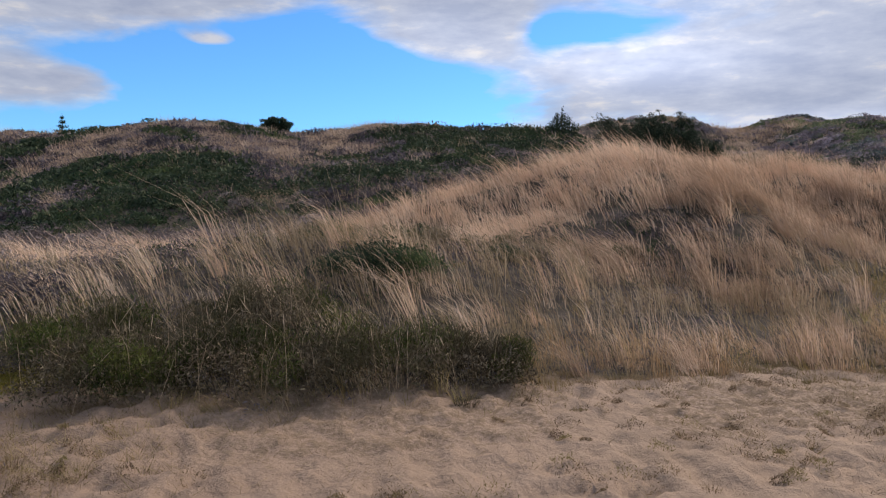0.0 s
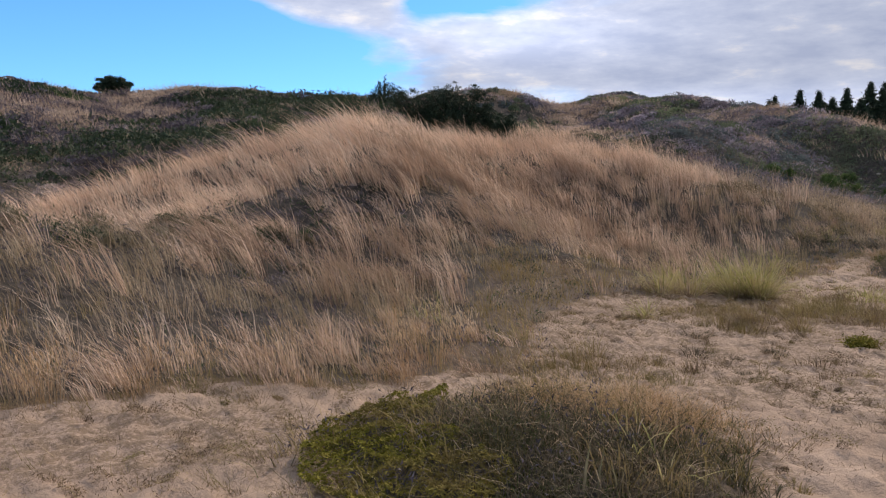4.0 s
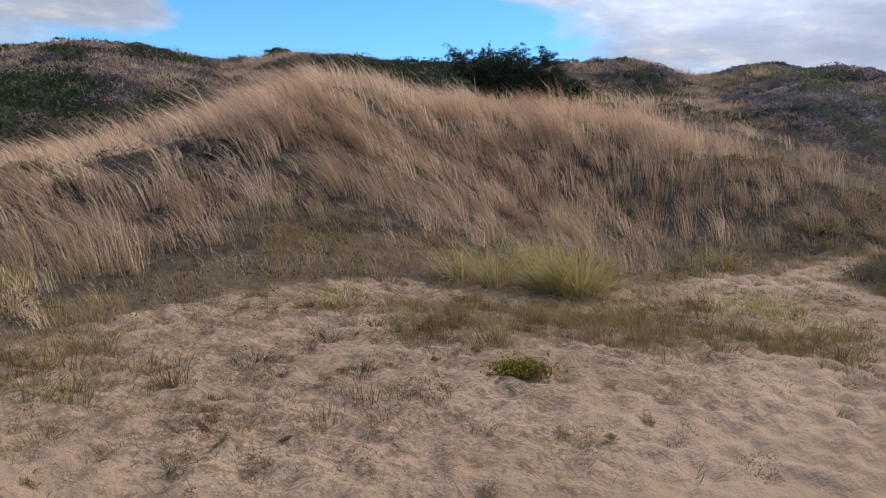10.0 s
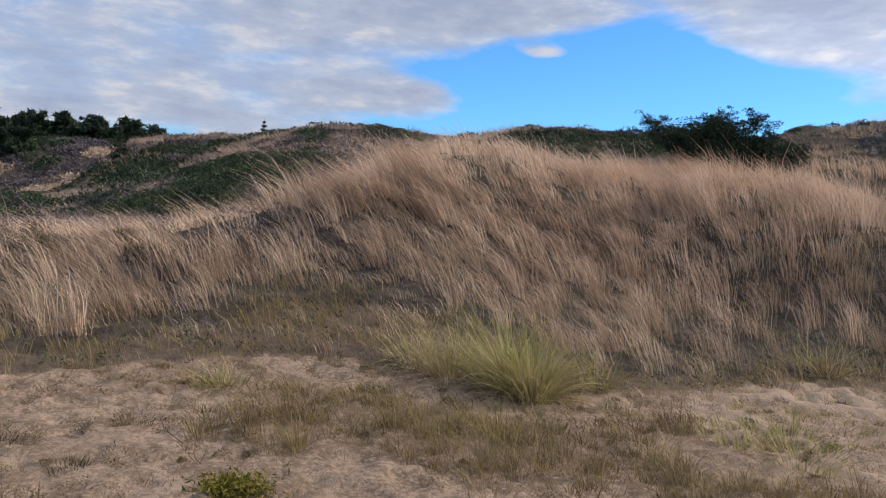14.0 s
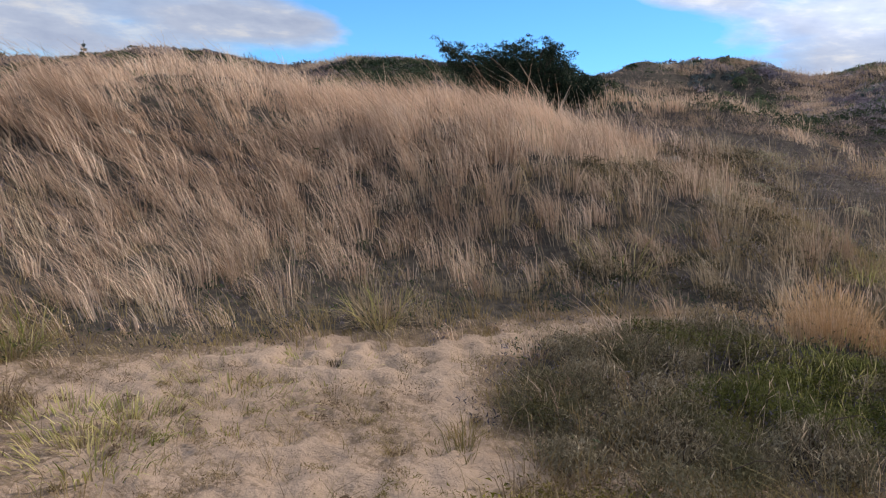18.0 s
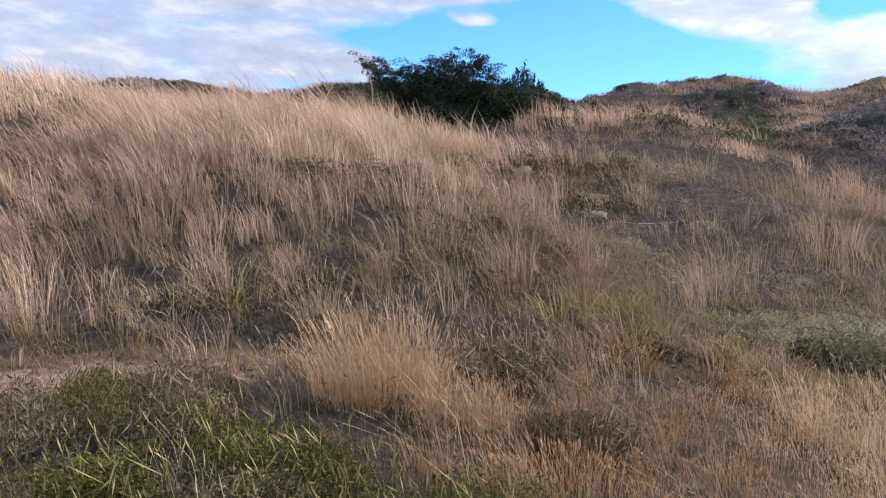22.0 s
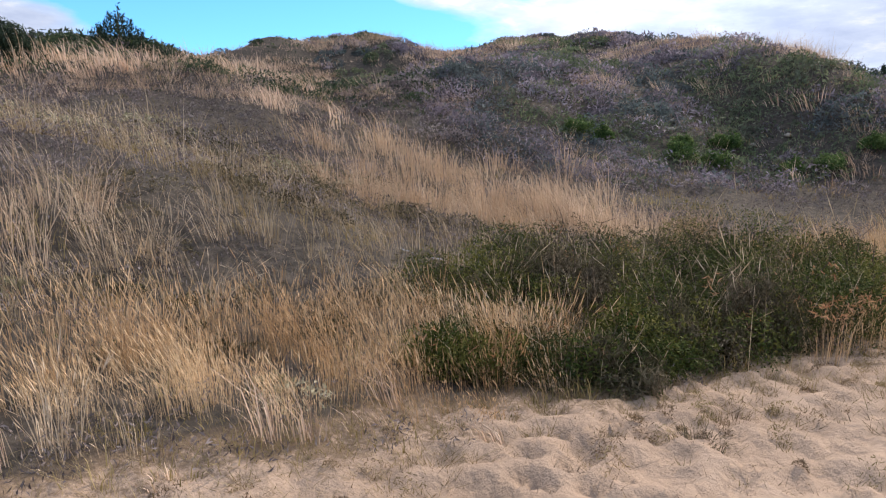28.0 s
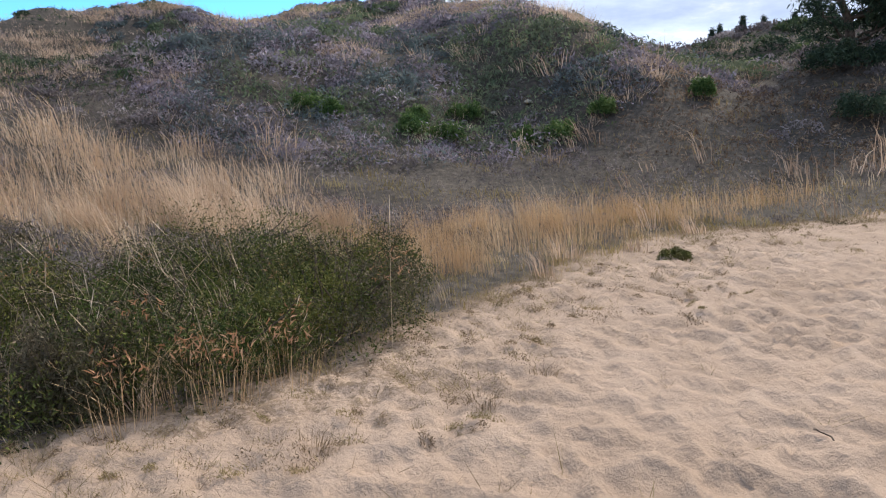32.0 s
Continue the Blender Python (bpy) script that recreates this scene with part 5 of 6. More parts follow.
# ---- tubes, limbs and crowns ----
def tube(path, radii, sides=6):
    path, radii = np.asarray(path, float), np.asarray(radii, float)
    n = len(path)
    way = np.gradient(path, axis=0)
    way /= np.linalg.norm(way, axis=1, keepdims=True) + 1e-9
    ref = np.where(np.abs(way[:, 2:3]) > 0.9, np.array([[1.0, 0, 0]]), np.array([[0, 0, 1.0]]))
    u = np.cross(way, ref)
    u /= np.linalg.norm(u, axis=1, keepdims=True) + 1e-9
    w = np.cross(way, u)
    a = np.arange(sides) / sides * math.tau
    v = path[:, None] + radii[:, None, None] * (np.cos(a)[None, :, None] * u[:, None] + np.sin(a)[None, :, None] * w[:, None])
    i, j = np.meshgrid(np.arange(n - 1), np.arange(sides), indexing="ij")
    p, q = i * sides + j, i * sides + (j + 1) % sides
    t = np.concatenate([np.stack([p, q, q + sides], -1).reshape(-1, 3), np.stack([p, q + sides, p + sides], -1).reshape(-1, 3)])
    return v.reshape(-1, 3), t


def bent(start, end, sag, steps=5):
    s = np.linspace(0, 1, steps)[:, None]
    start, end = np.asarray(start, float), np.asarray(end, float)
    mid = np.array([0, 0, sag]) * np.linalg.norm(end - start)
    wob = 0.05 * np.linalg.norm(end - start) * rng.normal(size=(steps, 3)) * (s * (1 - s) * 4)
    return start + (end - start) * s + mid * (s * (1 - s) * 4) + wob


def clump(center, r, count, leaf, flat=0.6):
    u = rng.normal(size=(count, 3))
    u /= np.linalg.norm(u, axis=1, keepdims=True)
    u *= rng.uniform(0.25, 1.0, count)[:, None] ** 0.6
    p = np.asarray(center) + u * np.array([r, r, r * flat])
    return sprigs(p, leaf * 1.35 * rng.uniform(0.6, 1.4, count), 0, 0.24, 0.25)


def toned(geo, k=3):
    v, t = geo
    return v, t, np.repeat(rng.uniform(0, 1, len(v) // k + 1), k)[: len(v)]


def stand(name, m, label, category, group=""):
    ob = new(name)
    ob.matrix_basis = m
    return tagged(ob, label, category, group)


def pine_tree(m, h, spread, clumps, leaf, per, label, group="", name="pine_tree", mat=None, low=0.35, slant=0.0, near=False):
    """A dune pine: a bowed trunk, limbs, and flat tufts of needles with sky between them."""
    tree = stand(name, m, label, "tree", group)
    top = np.array([slant * h, 0, h * 0.92])
    spine = bent((0, 0, -0.1), top, 0.0, 7)
    part("trunk", tube(spine, np.linspace(0.045 * h, 0.008 * h, 7), 7), BARK, tree, "")
    leaves = []
    for k in range(clumps):
        f = low + (1 - low) * (k + 0.5) / clumps
        base = spine[int(min(6, f * 0.8 * 6))]
        a = rng.uniform(0, math.tau)
        reach = spread * (1.05 - 0.55 * (f - low) / (1 - low)) * rng.uniform(0.45, 1.1)
        end = np.array([base[0] + reach * math.cos(a), base[1] + reach * math.sin(a), f * h + rng.normal() * 0.04 * h])
        limb = bent(base, end, -0.08)
        wood = part("limb", tube(limb, np.linspace(0.014 * h, 0.003 * h, 5), 5), BARK, tree)
        first = len(leaves)
        for c, q in ((end, 1.0), (limb[3], 0.85), (limb[2], 0.7)):
            for j in range(3):
                at = c + rng.normal(size=3) * np.array([0.12, 0.12, 0.08]) * spread
                leaves.append(clump(at, spread * 0.17 * q * rng.uniform(0.6, 1.25), int(per * q * 0.4), leaf, 0.6))
        if near:
            part("needles", toned(merge(*leaves[first:])), mat or NEEDLE, wood)
            del leaves[first:]
    leaves.append(clump(top, spread * 0.22, per, leaf, 0.9))
    part("crown", toned(merge(*leaves)), mat or NEEDLE, tree, "")
    return tree


def spruce_tree(m, h, r, whorls, leaf, label, group="", name="spruce_tree"):
    """A cone of drooping whorls with a bare leader."""
    tree = stand(name, m, label, "tree", group)
    part("trunk", tube([(0, 0, -0.1), (0, 0, h * 0.5), (0, 0, h)], (0.03 * h, 0.018 * h, 0.003 * h), 6), BARK, tree)
    pts = []
    for k in range(whorls):
        f = (k + 0.2) / whorls
        rr = r * (1 - f) ** 1.1 * rng.uniform(0.75, 1.15)
        for a in rng.uniform(0, math.tau, 10):
            s = np.linspace(0.15, 1, 6) ** 0.65
            reach = rr * rng.uniform(0.7, 1.15)
            p = np.stack([np.cos(a) * reach * s, np.sin(a) * reach * s, np.full(6, h * (0.06 + 0.9 * f)) + reach * (0.25 * s ** 2 - 0.35 * s)], -1)
            pts.append(np.repeat(p, 3, 0) + rng.normal(size=(18, 3)) * leaf * 0.4)
    pts = np.concatenate(pts)
    part("crown", toned(sprigs(pts, leaf * (0.35 + 1.1 * (1 - pts[:, 2] / h).clip(0, 1)) * rng.uniform(0.7, 1.5, len(pts)))), NEEDLE, tree)
    return tree


def wind_pine(m, label):
    """A low pine pressed by the wind: limbs fanned up and out to one side, ragged tufts along them, a dense skirt."""
    tree = stand("dune_pine", m, label, "tree")
    part("trunk", tube(bent((0, 0, -0.15), (-0.35, 0, 0.75), 0.0, 5), np.linspace(0.15, 0.09, 5), 8), BARK, tree)
    for k in range(56):
        ex = -3.6 + 6.0 * (k + rng.uniform()) / 56
        top = np.interp(ex, (-3.7, -3.0, -2.4, -1.6, -0.8, -0.2, 0.4, 1.3, 2.4), (2.25, 2.1, 1.75, 2.0, 2.35, 2.6, 2.3, 1.75, 0.9))
        end = np.array([ex, rng.uniform(-0.9, 0.9), top * (1.0 if k % 4 == 0 else rng.uniform(0.35, 1.0))])
        start = np.array([0.25 * ex - 0.2, 0.1 * end[1], 0.25 + 0.3 * rng.uniform()])
        limb = bent(start, end, 0.02 if k % 4 == 0 else -0.06, 7)
        wood = part("limb", tube(limb, np.linspace(0.045, 0.008, 7), 5), BARK, tree)
        sparse = 0.75 if ex < -2.3 else 1.0
        tufts = []
        for j in range(26):
            f = rng.uniform(0.3, 1.0) ** 0.8
            at = limb[int(f * 5.99)] * (1 - (f * 5.99) % 1) + limb[min(6, int(f * 5.99) + 1)] * ((f * 5.99) % 1)
            size = (0.38 - 0.20 * f) * rng.uniform(0.6, 1.2) * (0.6 + 0.4 * sparse)
            tufts.append(clump(at + rng.normal(size=3) * np.array([0.22, 0.16, 0.06]) * (1.2 - 0.5 * f) * sparse, size * 1.1, int(30 * sparse), 0.07, 0.42))
        part("needles", toned(merge(*tufts)), NEEDLE, wood)
    skirt = [clump((rng.uniform(-2.2, 2.3), rng.uniform(-0.9, 0.6), rng.uniform(0.1, 1.05)), rng.uniform(0.28, 0.5), 110, 0.10, 0.75) for k in range(110)]
    part("crown", toned(merge(*skirt)), NEEDLE, tree)


def young_pine(m, h, r, label):
    """A broad young pine: many upright shoots, the middle ones tallest."""
    tree = stand("young_pine", m, label, "tree")
    part("trunk", tube([(0, 0, -0.1), (0, 0, h * 0.5), (0, 0, h * 0.95)], (0.03 * h, 0.018 * h, 0.006 * h), 6), BARK, tree)
    pts = []
    for k in range(110):
        a, q = rng.uniform(0, math.tau), math.sqrt(rng.uniform()) if k else 0.0
        top = h * (1 - 0.72 * q ** 1.1) * rng.uniform(0.88, 1.05)
        s = np.linspace(0, 1, 22)[:, None]
        pts.append(np.array([[q * r * math.cos(a), q * r * math.sin(a), max(top - 0.42 * h, 0.05)]]) + s * np.array([[0.06 * math.cos(a), 0.06 * math.sin(a), min(0.42 * h, top)]]) + rng.normal(size=(22, 3)) * 0.045)
    pts = np.concatenate(pts)
    part("crown", toned(sprigs(pts, 0.15 * rng.uniform(0.6, 1.3, len(pts)), 0, 0.36, 1.0)), NEEDLE, tree)


def bush(name, m, rx, ry, h, count, leaf, mat, label, stems=14, extra=(), category="bush", group="", lumps=9, stem_mat=None, mixes=(), lobe_size=(0.26, 0.42), hollow=0.35):
    """A low rounded shrub of many lobes: woody stems, a skin of leaves, and withered or grassy bits as extra parts."""
    ob = stand(name, m, label, category, group)
    cs = []
    for k in range(lumps):
        a, q = rng.uniform(0, math.tau), math.sqrt(rng.uniform(0, 1)) * 0.72
        cs.append((q * math.cos(a) * rx, q * math.sin(a) * ry, h * (1 - 0.55 * q * q) * rng.uniform(0.5, 1.0), rng.uniform(*lobe_size)))
    sticks = []
    for k in range(stems):
        c = cs[k % lumps]
        end = np.array(c[:3]) + rng.normal(size=3) * np.array([rx, ry, h]) * 0.15
        end[2] = min(max(end[2], 0.3 * h), h * 1.05)
        sticks.append(tube(bent((end[0] * 0.3, end[1] * 0.3, -0.03), end, 0.1), np.linspace(0.012, 0.003, 5) * max(h, 0.5), 4))
    part("branchwork", merge(*sticks), stem_mat or BARK, ob)
    per = count // lumps
    ls, others, sector = [], [[] for _ in mixes], rng.uniform()
    for cx, cy, cz, q in cs:
        u = rng.normal(size=(per, 3))
        u /= np.linalg.norm(u, axis=1, keepdims=True)
        u *= rng.uniform(hollow, 1.0, per)[:, None]
        p = np.stack([cx + u[:, 0] * q * rx, cy + u[:, 1] * q * ry, cz * (0.6 + 0.4 * u[:, 2]) + u[:, 2] * q * h * 0.35], -1)
        p[:, 2] = np.maximum(p[:, 2], 0.01)
        shoot = mat in (HEATHER, PALEHEATH)
        v, t = sprigs(p, leaf * (1.5 if shoot else 1.0) * rng.uniform(0.6, 1.4, per), 0, 0.17 if shoot else 0.38, 1.3 if shoot else 0.2)
        tone = np.repeat(np.clip(rng.uniform(0.1, 0.9) + 0.22 * rng.normal(size=per), 0, 1), 3)
        lobe = (math.atan2(cy, cx) / math.tau + sector + 0.12 * rng.normal()) % 1
        (ls if not mixes or lobe > 0.5 else others[int(lobe * 2 * len(mixes))]).append((v, t, tone))
    # a skirt of leaves down to the ground
    n = count // 3
    a = rng.uniform(0, math.tau, n)
    f = rng.uniform(0, 1, n)
    q = (1 - 0.35 * f ** 2) * rng.uniform(0.7, 1.0, n) * (0.92 + 0.12 * np.sin(3 * a + rx) + 0.06 * np.sin(7 * a))
    ls.append(toned(sprigs(np.stack([q * rx * np.cos(a), q * ry * np.sin(a), f * h * 0.5], -1), leaf * rng.uniform(0.6, 1.4, n)), 3 * 12))
    for sort, sort_mat, sort_label in (("foliage", mat, ""), *mixes):
        mine = ls if sort == "foliage" else others[[s[0] for s in mixes].index(sort)]
        if not mine:
            continue
        v, t, k, tone = [], [], 0, []
        for a, b, c in mine:
            v.append(a), t.append(b + k), tone.append(c)
            k += len(a)
        part(sort, (np.concatenate(v), np.concatenate(t), np.concatenate(tone)), sort_mat, ob, sort_label)
    for kind, kind_mat, kind_label, kind_count in extra:
        if kind == "withered_foliage":
            g = []
            for j in range(4):
                c = cs[rng.integers(lumps)]
                g.append(clump((c[0], c[1] - 0.4 * ry * rng.uniform(), c[2] * rng.uniform(0.7, 1.2)), 0.13, kind_count // 4, leaf * 1.1, 0.7))
            part(kind, toned(merge(*g)), kind_mat, ob, kind_label)
        else:
            x, y = rng.normal(size=kind_count) * rx * 0.5, rng.normal(size=kind_count) * ry * 0.5
            hh = h * rng.uniform(0.8, 1.35, kind_count)
            l = np.stack([hh * rng.normal(size=kind_count) * 0.22 - hh * 0.1, hh * rng.normal(size=kind_count) * 0.22], -1)
            g = strips(x, y, 0 * x, hh, np.full(kind_count, 0.0035), l, rng.uniform(0, 0.4, kind_count), 0.007, True)
            part(kind, (*g, rng.uniform(0, 1, len(g[0]))), kind_mat, ob, kind_label)
    return ob


# ---- by the flat: moss hummock, heather, green marram ----
def mossy_spot(x, y):
    """Above 0 where moss shows, on the hummock's back and its western side."""
    return wave(x, y, 0.8, 61) + 0.4 * wave(x, y, 0.25, 62) + 0.9 * np.clip(6.2 - x, -1, 1) + 0.7 * np.clip(y - 3.4, -0.6, 1) + 0.9 * wave(x, y, 0.4, 65) - 0.25


def moss_hummock():
    ob = stand("moss_hummock", pose(0, 0, 0), "low hummock of yellow green moss and dead grass on the sand", "hummock")
    x, y = rng.uniform(4.5, 8.0, 90000), rng.uniform(2.0, 5.0, 90000)
    f = inside(x, y, 6.2, 3.45, 1.5, 1.28) + 0.22 * wave(x, y, 0.55, 64)
    green = (f > 0.16) & (mossy_spot(x, y) > 0)
    x, y = x[green], y[green]
    p = np.stack([x, y, land(x, y) + trodden(x, y) + 0.045 + 0.03 * np.abs(wave(x, y, 0.12, 63)) * rng.uniform(0.3, 1, len(x))], -1)
    part("moss", (*sprigs(p, 0.026 * rng.uniform(0.6, 1.4, len(x)), 0.4), np.repeat(rng.uniform(size=len(x)), 3)), MOSS, ob, "yellow green moss cushions")
    for label, mat, n, h, w, cx, cy, r, lean in (("matted dead grass stems", GREY, 420, 0.15, 0.005, 6.45, 3.05, 0.85, 0.9), ("rusty grass stems", REED, 2300, 0.22, 0.0032, 7.25, 3.75, 0.7, 0.15),
                                                 ("olive grass", OLIVE, 260, 0.10, 0.004, 6.3, 3.7, 1.15, 0.3), ("brown matted stalks", LITTER, 4200, 0.10, 0.004, 6.45, 3.75, 1.25, 0.2), ("dark heather shoots", HEATHER, 6500, 0.16, 0.006, 6.25, 3.1, 1.25, 0.15), ("dark green leaves", LEAFY, 5000, 0.10, 0.007, 6.25, 3.1, 1.25, 0.1)):
        x, y = cx + rng.normal(size=n) * r * 0.6, cy + rng.normal(size=n) * r * 0.55
        keep = (inside(x, y, 6.25, 3.4, 1.6, 1.38) + 0.2 * wave(x, y, 0.5, 64) > 0) & ((mossy_spot(x, y) < 0.1) | (rng.uniform(size=n) < 0.12))
        x, y, n = x[keep], y[keep], int(keep.sum())
        hh = h * rng.uniform(0.5, 1.2, n)
        g = strips(x, y, land(x, y), hh, w * rng.uniform(0.6, 1.4, n), wind(n, hh, lean, 0.7), rng.uniform(0, 0.8, n), 0, True)
        part("grass", (*g, rng.uniform(size=len(g[0]))), mat, ob, label)
    x, y = np.array([6.15, 6.22, 6.32]), np.array([2.72, 2.70, 2.66])
    hh = np.array([0.30, 0.26, 0.2])
    part("leaf_spike", strips(x, y, land(x, y), hh, np.full(3, 0.016), np.array([[0.03, 0], [0.05, 0.02], [-0.05, 0]]), np.full(3, 0.1), 0, True), WILLOW, ob, "pale grey green upright leaves")


moss_hummock()


def low_moss(name, cx, cy, rx, ry, n, mat, label, size=0.02, h=0.05):
    ob = stand(name, pose(0, 0, 0), label, "moss")
    x, y = cx + rng.normal(size=n) * rx * 0.5, cy + rng.normal(size=n) * ry * 0.5
    p = np.stack([x, y, land(x, y) + h * rng.uniform(0.1, 1, n)], -1)
    part("cushion", (*sprigs(p, size * rng.uniform(0.6, 1.4, n), 0.2), np.repeat(rng.uniform(size=n), 3)), mat, ob)


low_moss("moss_patch", 11.1, 4.72, 0.2, 0.13, 1200, MOSS, "bright green moss patch in thin turf", 0.03, 0.09)
low_moss("moss_patch", 17.0, 6.15, 0.5, 0.25, 2200, MOSS, "yellow green moss in thin turf beside heather", 0.026, 0.05)
low_moss("moss_patch", -1.7, 6.6, 0.9, 0.35, 5000, MOSS, "yellow green moss at the edge of the heather", 0.03, 0.07)

HEATHER_LABEL = "dark purplish brown heather bush with grey dead stems"
for hx, hy, rx, ry, h in ((-0.9, 6.1, 0.8, 0.7, 0.5), (0.1, 5.95, 0.9, 0.7, 0.58), (1.1, 5.9, 0.9, 0.7, 0.56), (1.95, 5.85, 0.6, 0.5, 0.42), (-1.4, 7.2, 0.9, 0.8, 0.6), (0.2, 7.3, 1.0, 0.8, 0.62), (-3.0, 6.9, 1.0, 0.8, 0.5),
                          (17.3, 7.5, 0.75, 0.7, 0.27), (17.75, 8.5, 0.7, 0.65, 0.30), (18.5, 8.9, 0.75, 0.6, 0.32), (18.3, 7.3, 0.8, 0.75, 0.28), (17.5, 6.7, 0.7, 0.6, 0.25)):
    bush("heather_bush", at_ground(hx, hy, rng.uniform(0, 360)), rx, ry, h, 11000 if hx < 10 else 14000, 0.027 if hx < 10 else 0.018, HEATHER if hx < 10 else PALEHEATH, HEATHER_LABEL if hx < 10 else "greyish brown heather bush on the sand's edge", 16,
         (("dead_grass", GREY, "bleached dead stems", 30),), "heather", "heather bushes at the sand's edge", 16, None, (("green_foliage", LEAFY, "dark green leaves"),) if hx < 10 else ((("green_foliage", GRASSLEAF, "green leaves"),) if hx > 18 else ()))
for hx, hy, rx, ry, h in ((19.4, 7.3, 1.0, 0.8, 0.28), (20.4, 7.6, 0.9, 0.8, 0.30), (19.2, 8.1, 0.8, 0.6, 0.28)):
    bush("green_bush", at_ground(hx, hy), rx, ry, h, 15000, 0.020, GRASSLEAF, "low dark green scrub bush with matted grass", 12,
         (("dead_grass", GREY, "bleached bent grass stems", 22), ("green_grass", FRESH, "green grass blades", 160)), "bush", lumps=16, mixes=(("yellow_foliage", LIMY, "olive green leaves"), ("brown_foliage", PALEHEATH, "greyish brown heather shoots")))


def arching(count, r, length, w, widest):
    """Long leaves that rise from one foot and bow over under their own weight."""
    a = rng.uniform(0, math.tau, count)
    q = r * np.sqrt(rng.uniform(size=count))
    tilt = radians(widest) * rng.uniform(0.02, 1, count) ** 0.8
    curl = rng.uniform(0.35, 1.5, count)
    size = length * rng.uniform(0.5, 1.1, count)
    steps = 5
    pts, p = [], np.stack([q * np.cos(a), q * np.sin(a), np.full(count, -0.02)], -1)
    pts.append(p)
    for k in range(steps):
        t = np.minimum(tilt + curl * ((k + 0.5) / steps) ** 1.6, 2.5)
        p = p + np.stack([np.sin(t) * np.cos(a) - 0.16 * np.cos(t) , np.sin(t) * np.sin(a), np.cos(t)], -1) * (size / steps)[:, None]
        p[:, 2] = np.maximum(p[:, 2], 0.012)
        pts.append(p)
    turn = a + math.pi / 2 + 0.5 * rng.normal(size=count)
    side = np.stack([np.cos(turn), np.sin(turn), 0.2 * rng.normal(size=count)], -1) * (w * rng.uniform(0.6, 1.3, count) / 2)[:, None]
    rows = []
    for k in range(steps):
        thick = (0.75, 1, 0.95, 0.75, 0.45)[k]
        rows += [pts[k] - side * thick, pts[k] + side * thick]
    rows.append(pts[steps])
    per = len(rows)
    v = np.stack(rows, 1).reshape(-1, 3)
    b = np.arange(count)[:, None] * per
    t = [b + (2 * k, 2 * k + 1, 2 * k + 3) for k in range(steps - 1)] + [b + (2 * k, 2 * k + 3, 2 * k + 2) for k in range(steps - 1)] + [b + (2 * steps - 2, 2 * steps - 1, 2 * steps)]
    return v, np.concatenate(t), np.repeat(rng.uniform(0, 1, count), per)


def marram(name, x, y, r, h, count, dry, label, heads=0):
    ob = stand(name, at_ground(x, y), label, "grass clump")
    for k in range(3):
        a, q = math.tau * (k / 3 + 0.2 * rng.uniform()), r * 0.9 * rng.uniform(0.4, 1)
        move = np.array([q * math.cos(a), q * math.sin(a), 0])
        for name, mat, n, tall, w, widest, kind_label in (("green_growth", FRESH, count // 3, h * 1.25 * rng.uniform(0.85, 1.1), 0.0085, 58, "yellow green arching leaves"),
                                                          ("dry_growth", GREY, dry // 3, h * 0.85 * rng.uniform(0.8, 1.1), 0.0055, 88, "bleached drooping dead leaves")):
            v, f, tone = arching(n, r * 0.75, tall, w, widest)
            part(name, (v + move, f, tone), mat, ob, kind_label)


marram("marram_clump", 12.5, 7.5, 0.24, 0.70, 700, 1200, "large yellow green marram grass clump at the dune's foot")
marram("marram_clump", 11.75, 8.2, 0.32, 0.60, 240, 900, "fading marram grass clump beside a greener one")
marram("marram_clump", 13.1, 8.2, 0.24, 0.42, 90, 420, "small marram grass clump at the dune's foot")
marram("marram_clump", 15.75, 9.75, 0.3, 0.45, 60, 420, "grey green marram clump at the dune's foot")
marram("marram_clump", 18.2, 10.9, 0.3, 0.45, 50, 360, "grey green marram clump beside the sandy path")
marram("grass_clump", 14.35, 6.75, 0.50, 0.15, 420, 420, "flat yellow green grass clump on the sand")
marram("grass_clump", 15.1, 7.9, 0.75, 0.10, 420, 260, "flat yellow green grass mat beside the path")
marram("grass_clump", 13.3, 7.25, 0.16, 0.20, 30, 170, "small bleached grass clump on the sand")
marram("grass_clump", 6.75, 2.95, 0.22, 0.30, 24, 130, "bleached bent grass stems on the moss hummock")
marram("grass_clump", 10.08, 6.83, 0.12, 0.30, 60, 90, "pale straw grass clump standing on the sand")
marram("grass_clump", 7.28, 7.0, 0.14, 0.34, 30, 110, "pale straw grass clump standing on the sand")

for gx, gy in ((20.9, 11.2), (21.7, 11.05), (22.4, 11.2), (21.3, 11.5)):
    marram("grass_clump", gx, gy, 0.34, 0.28 + 0.05 * math.sin(gx * 7), 100, 160, "yellow green grass clump behind golden grass")
for hx, hy, rx, ry, h in ((20.85, 8.95, 0.45, 0.35, 0.34), (20.45, 10.0, 0.6, 0.4, 0.32)):
    bush("heather_bush", at_ground(hx, hy, rng.uniform(0, 360)), rx, ry, h, 4500, 0.024, PALEHEATH, "withered brown heather bush in golden grass", 16,
         (("dead_grass", RUST, "brown dead stems", 60),), "heather", "heather among golden grass", 12)

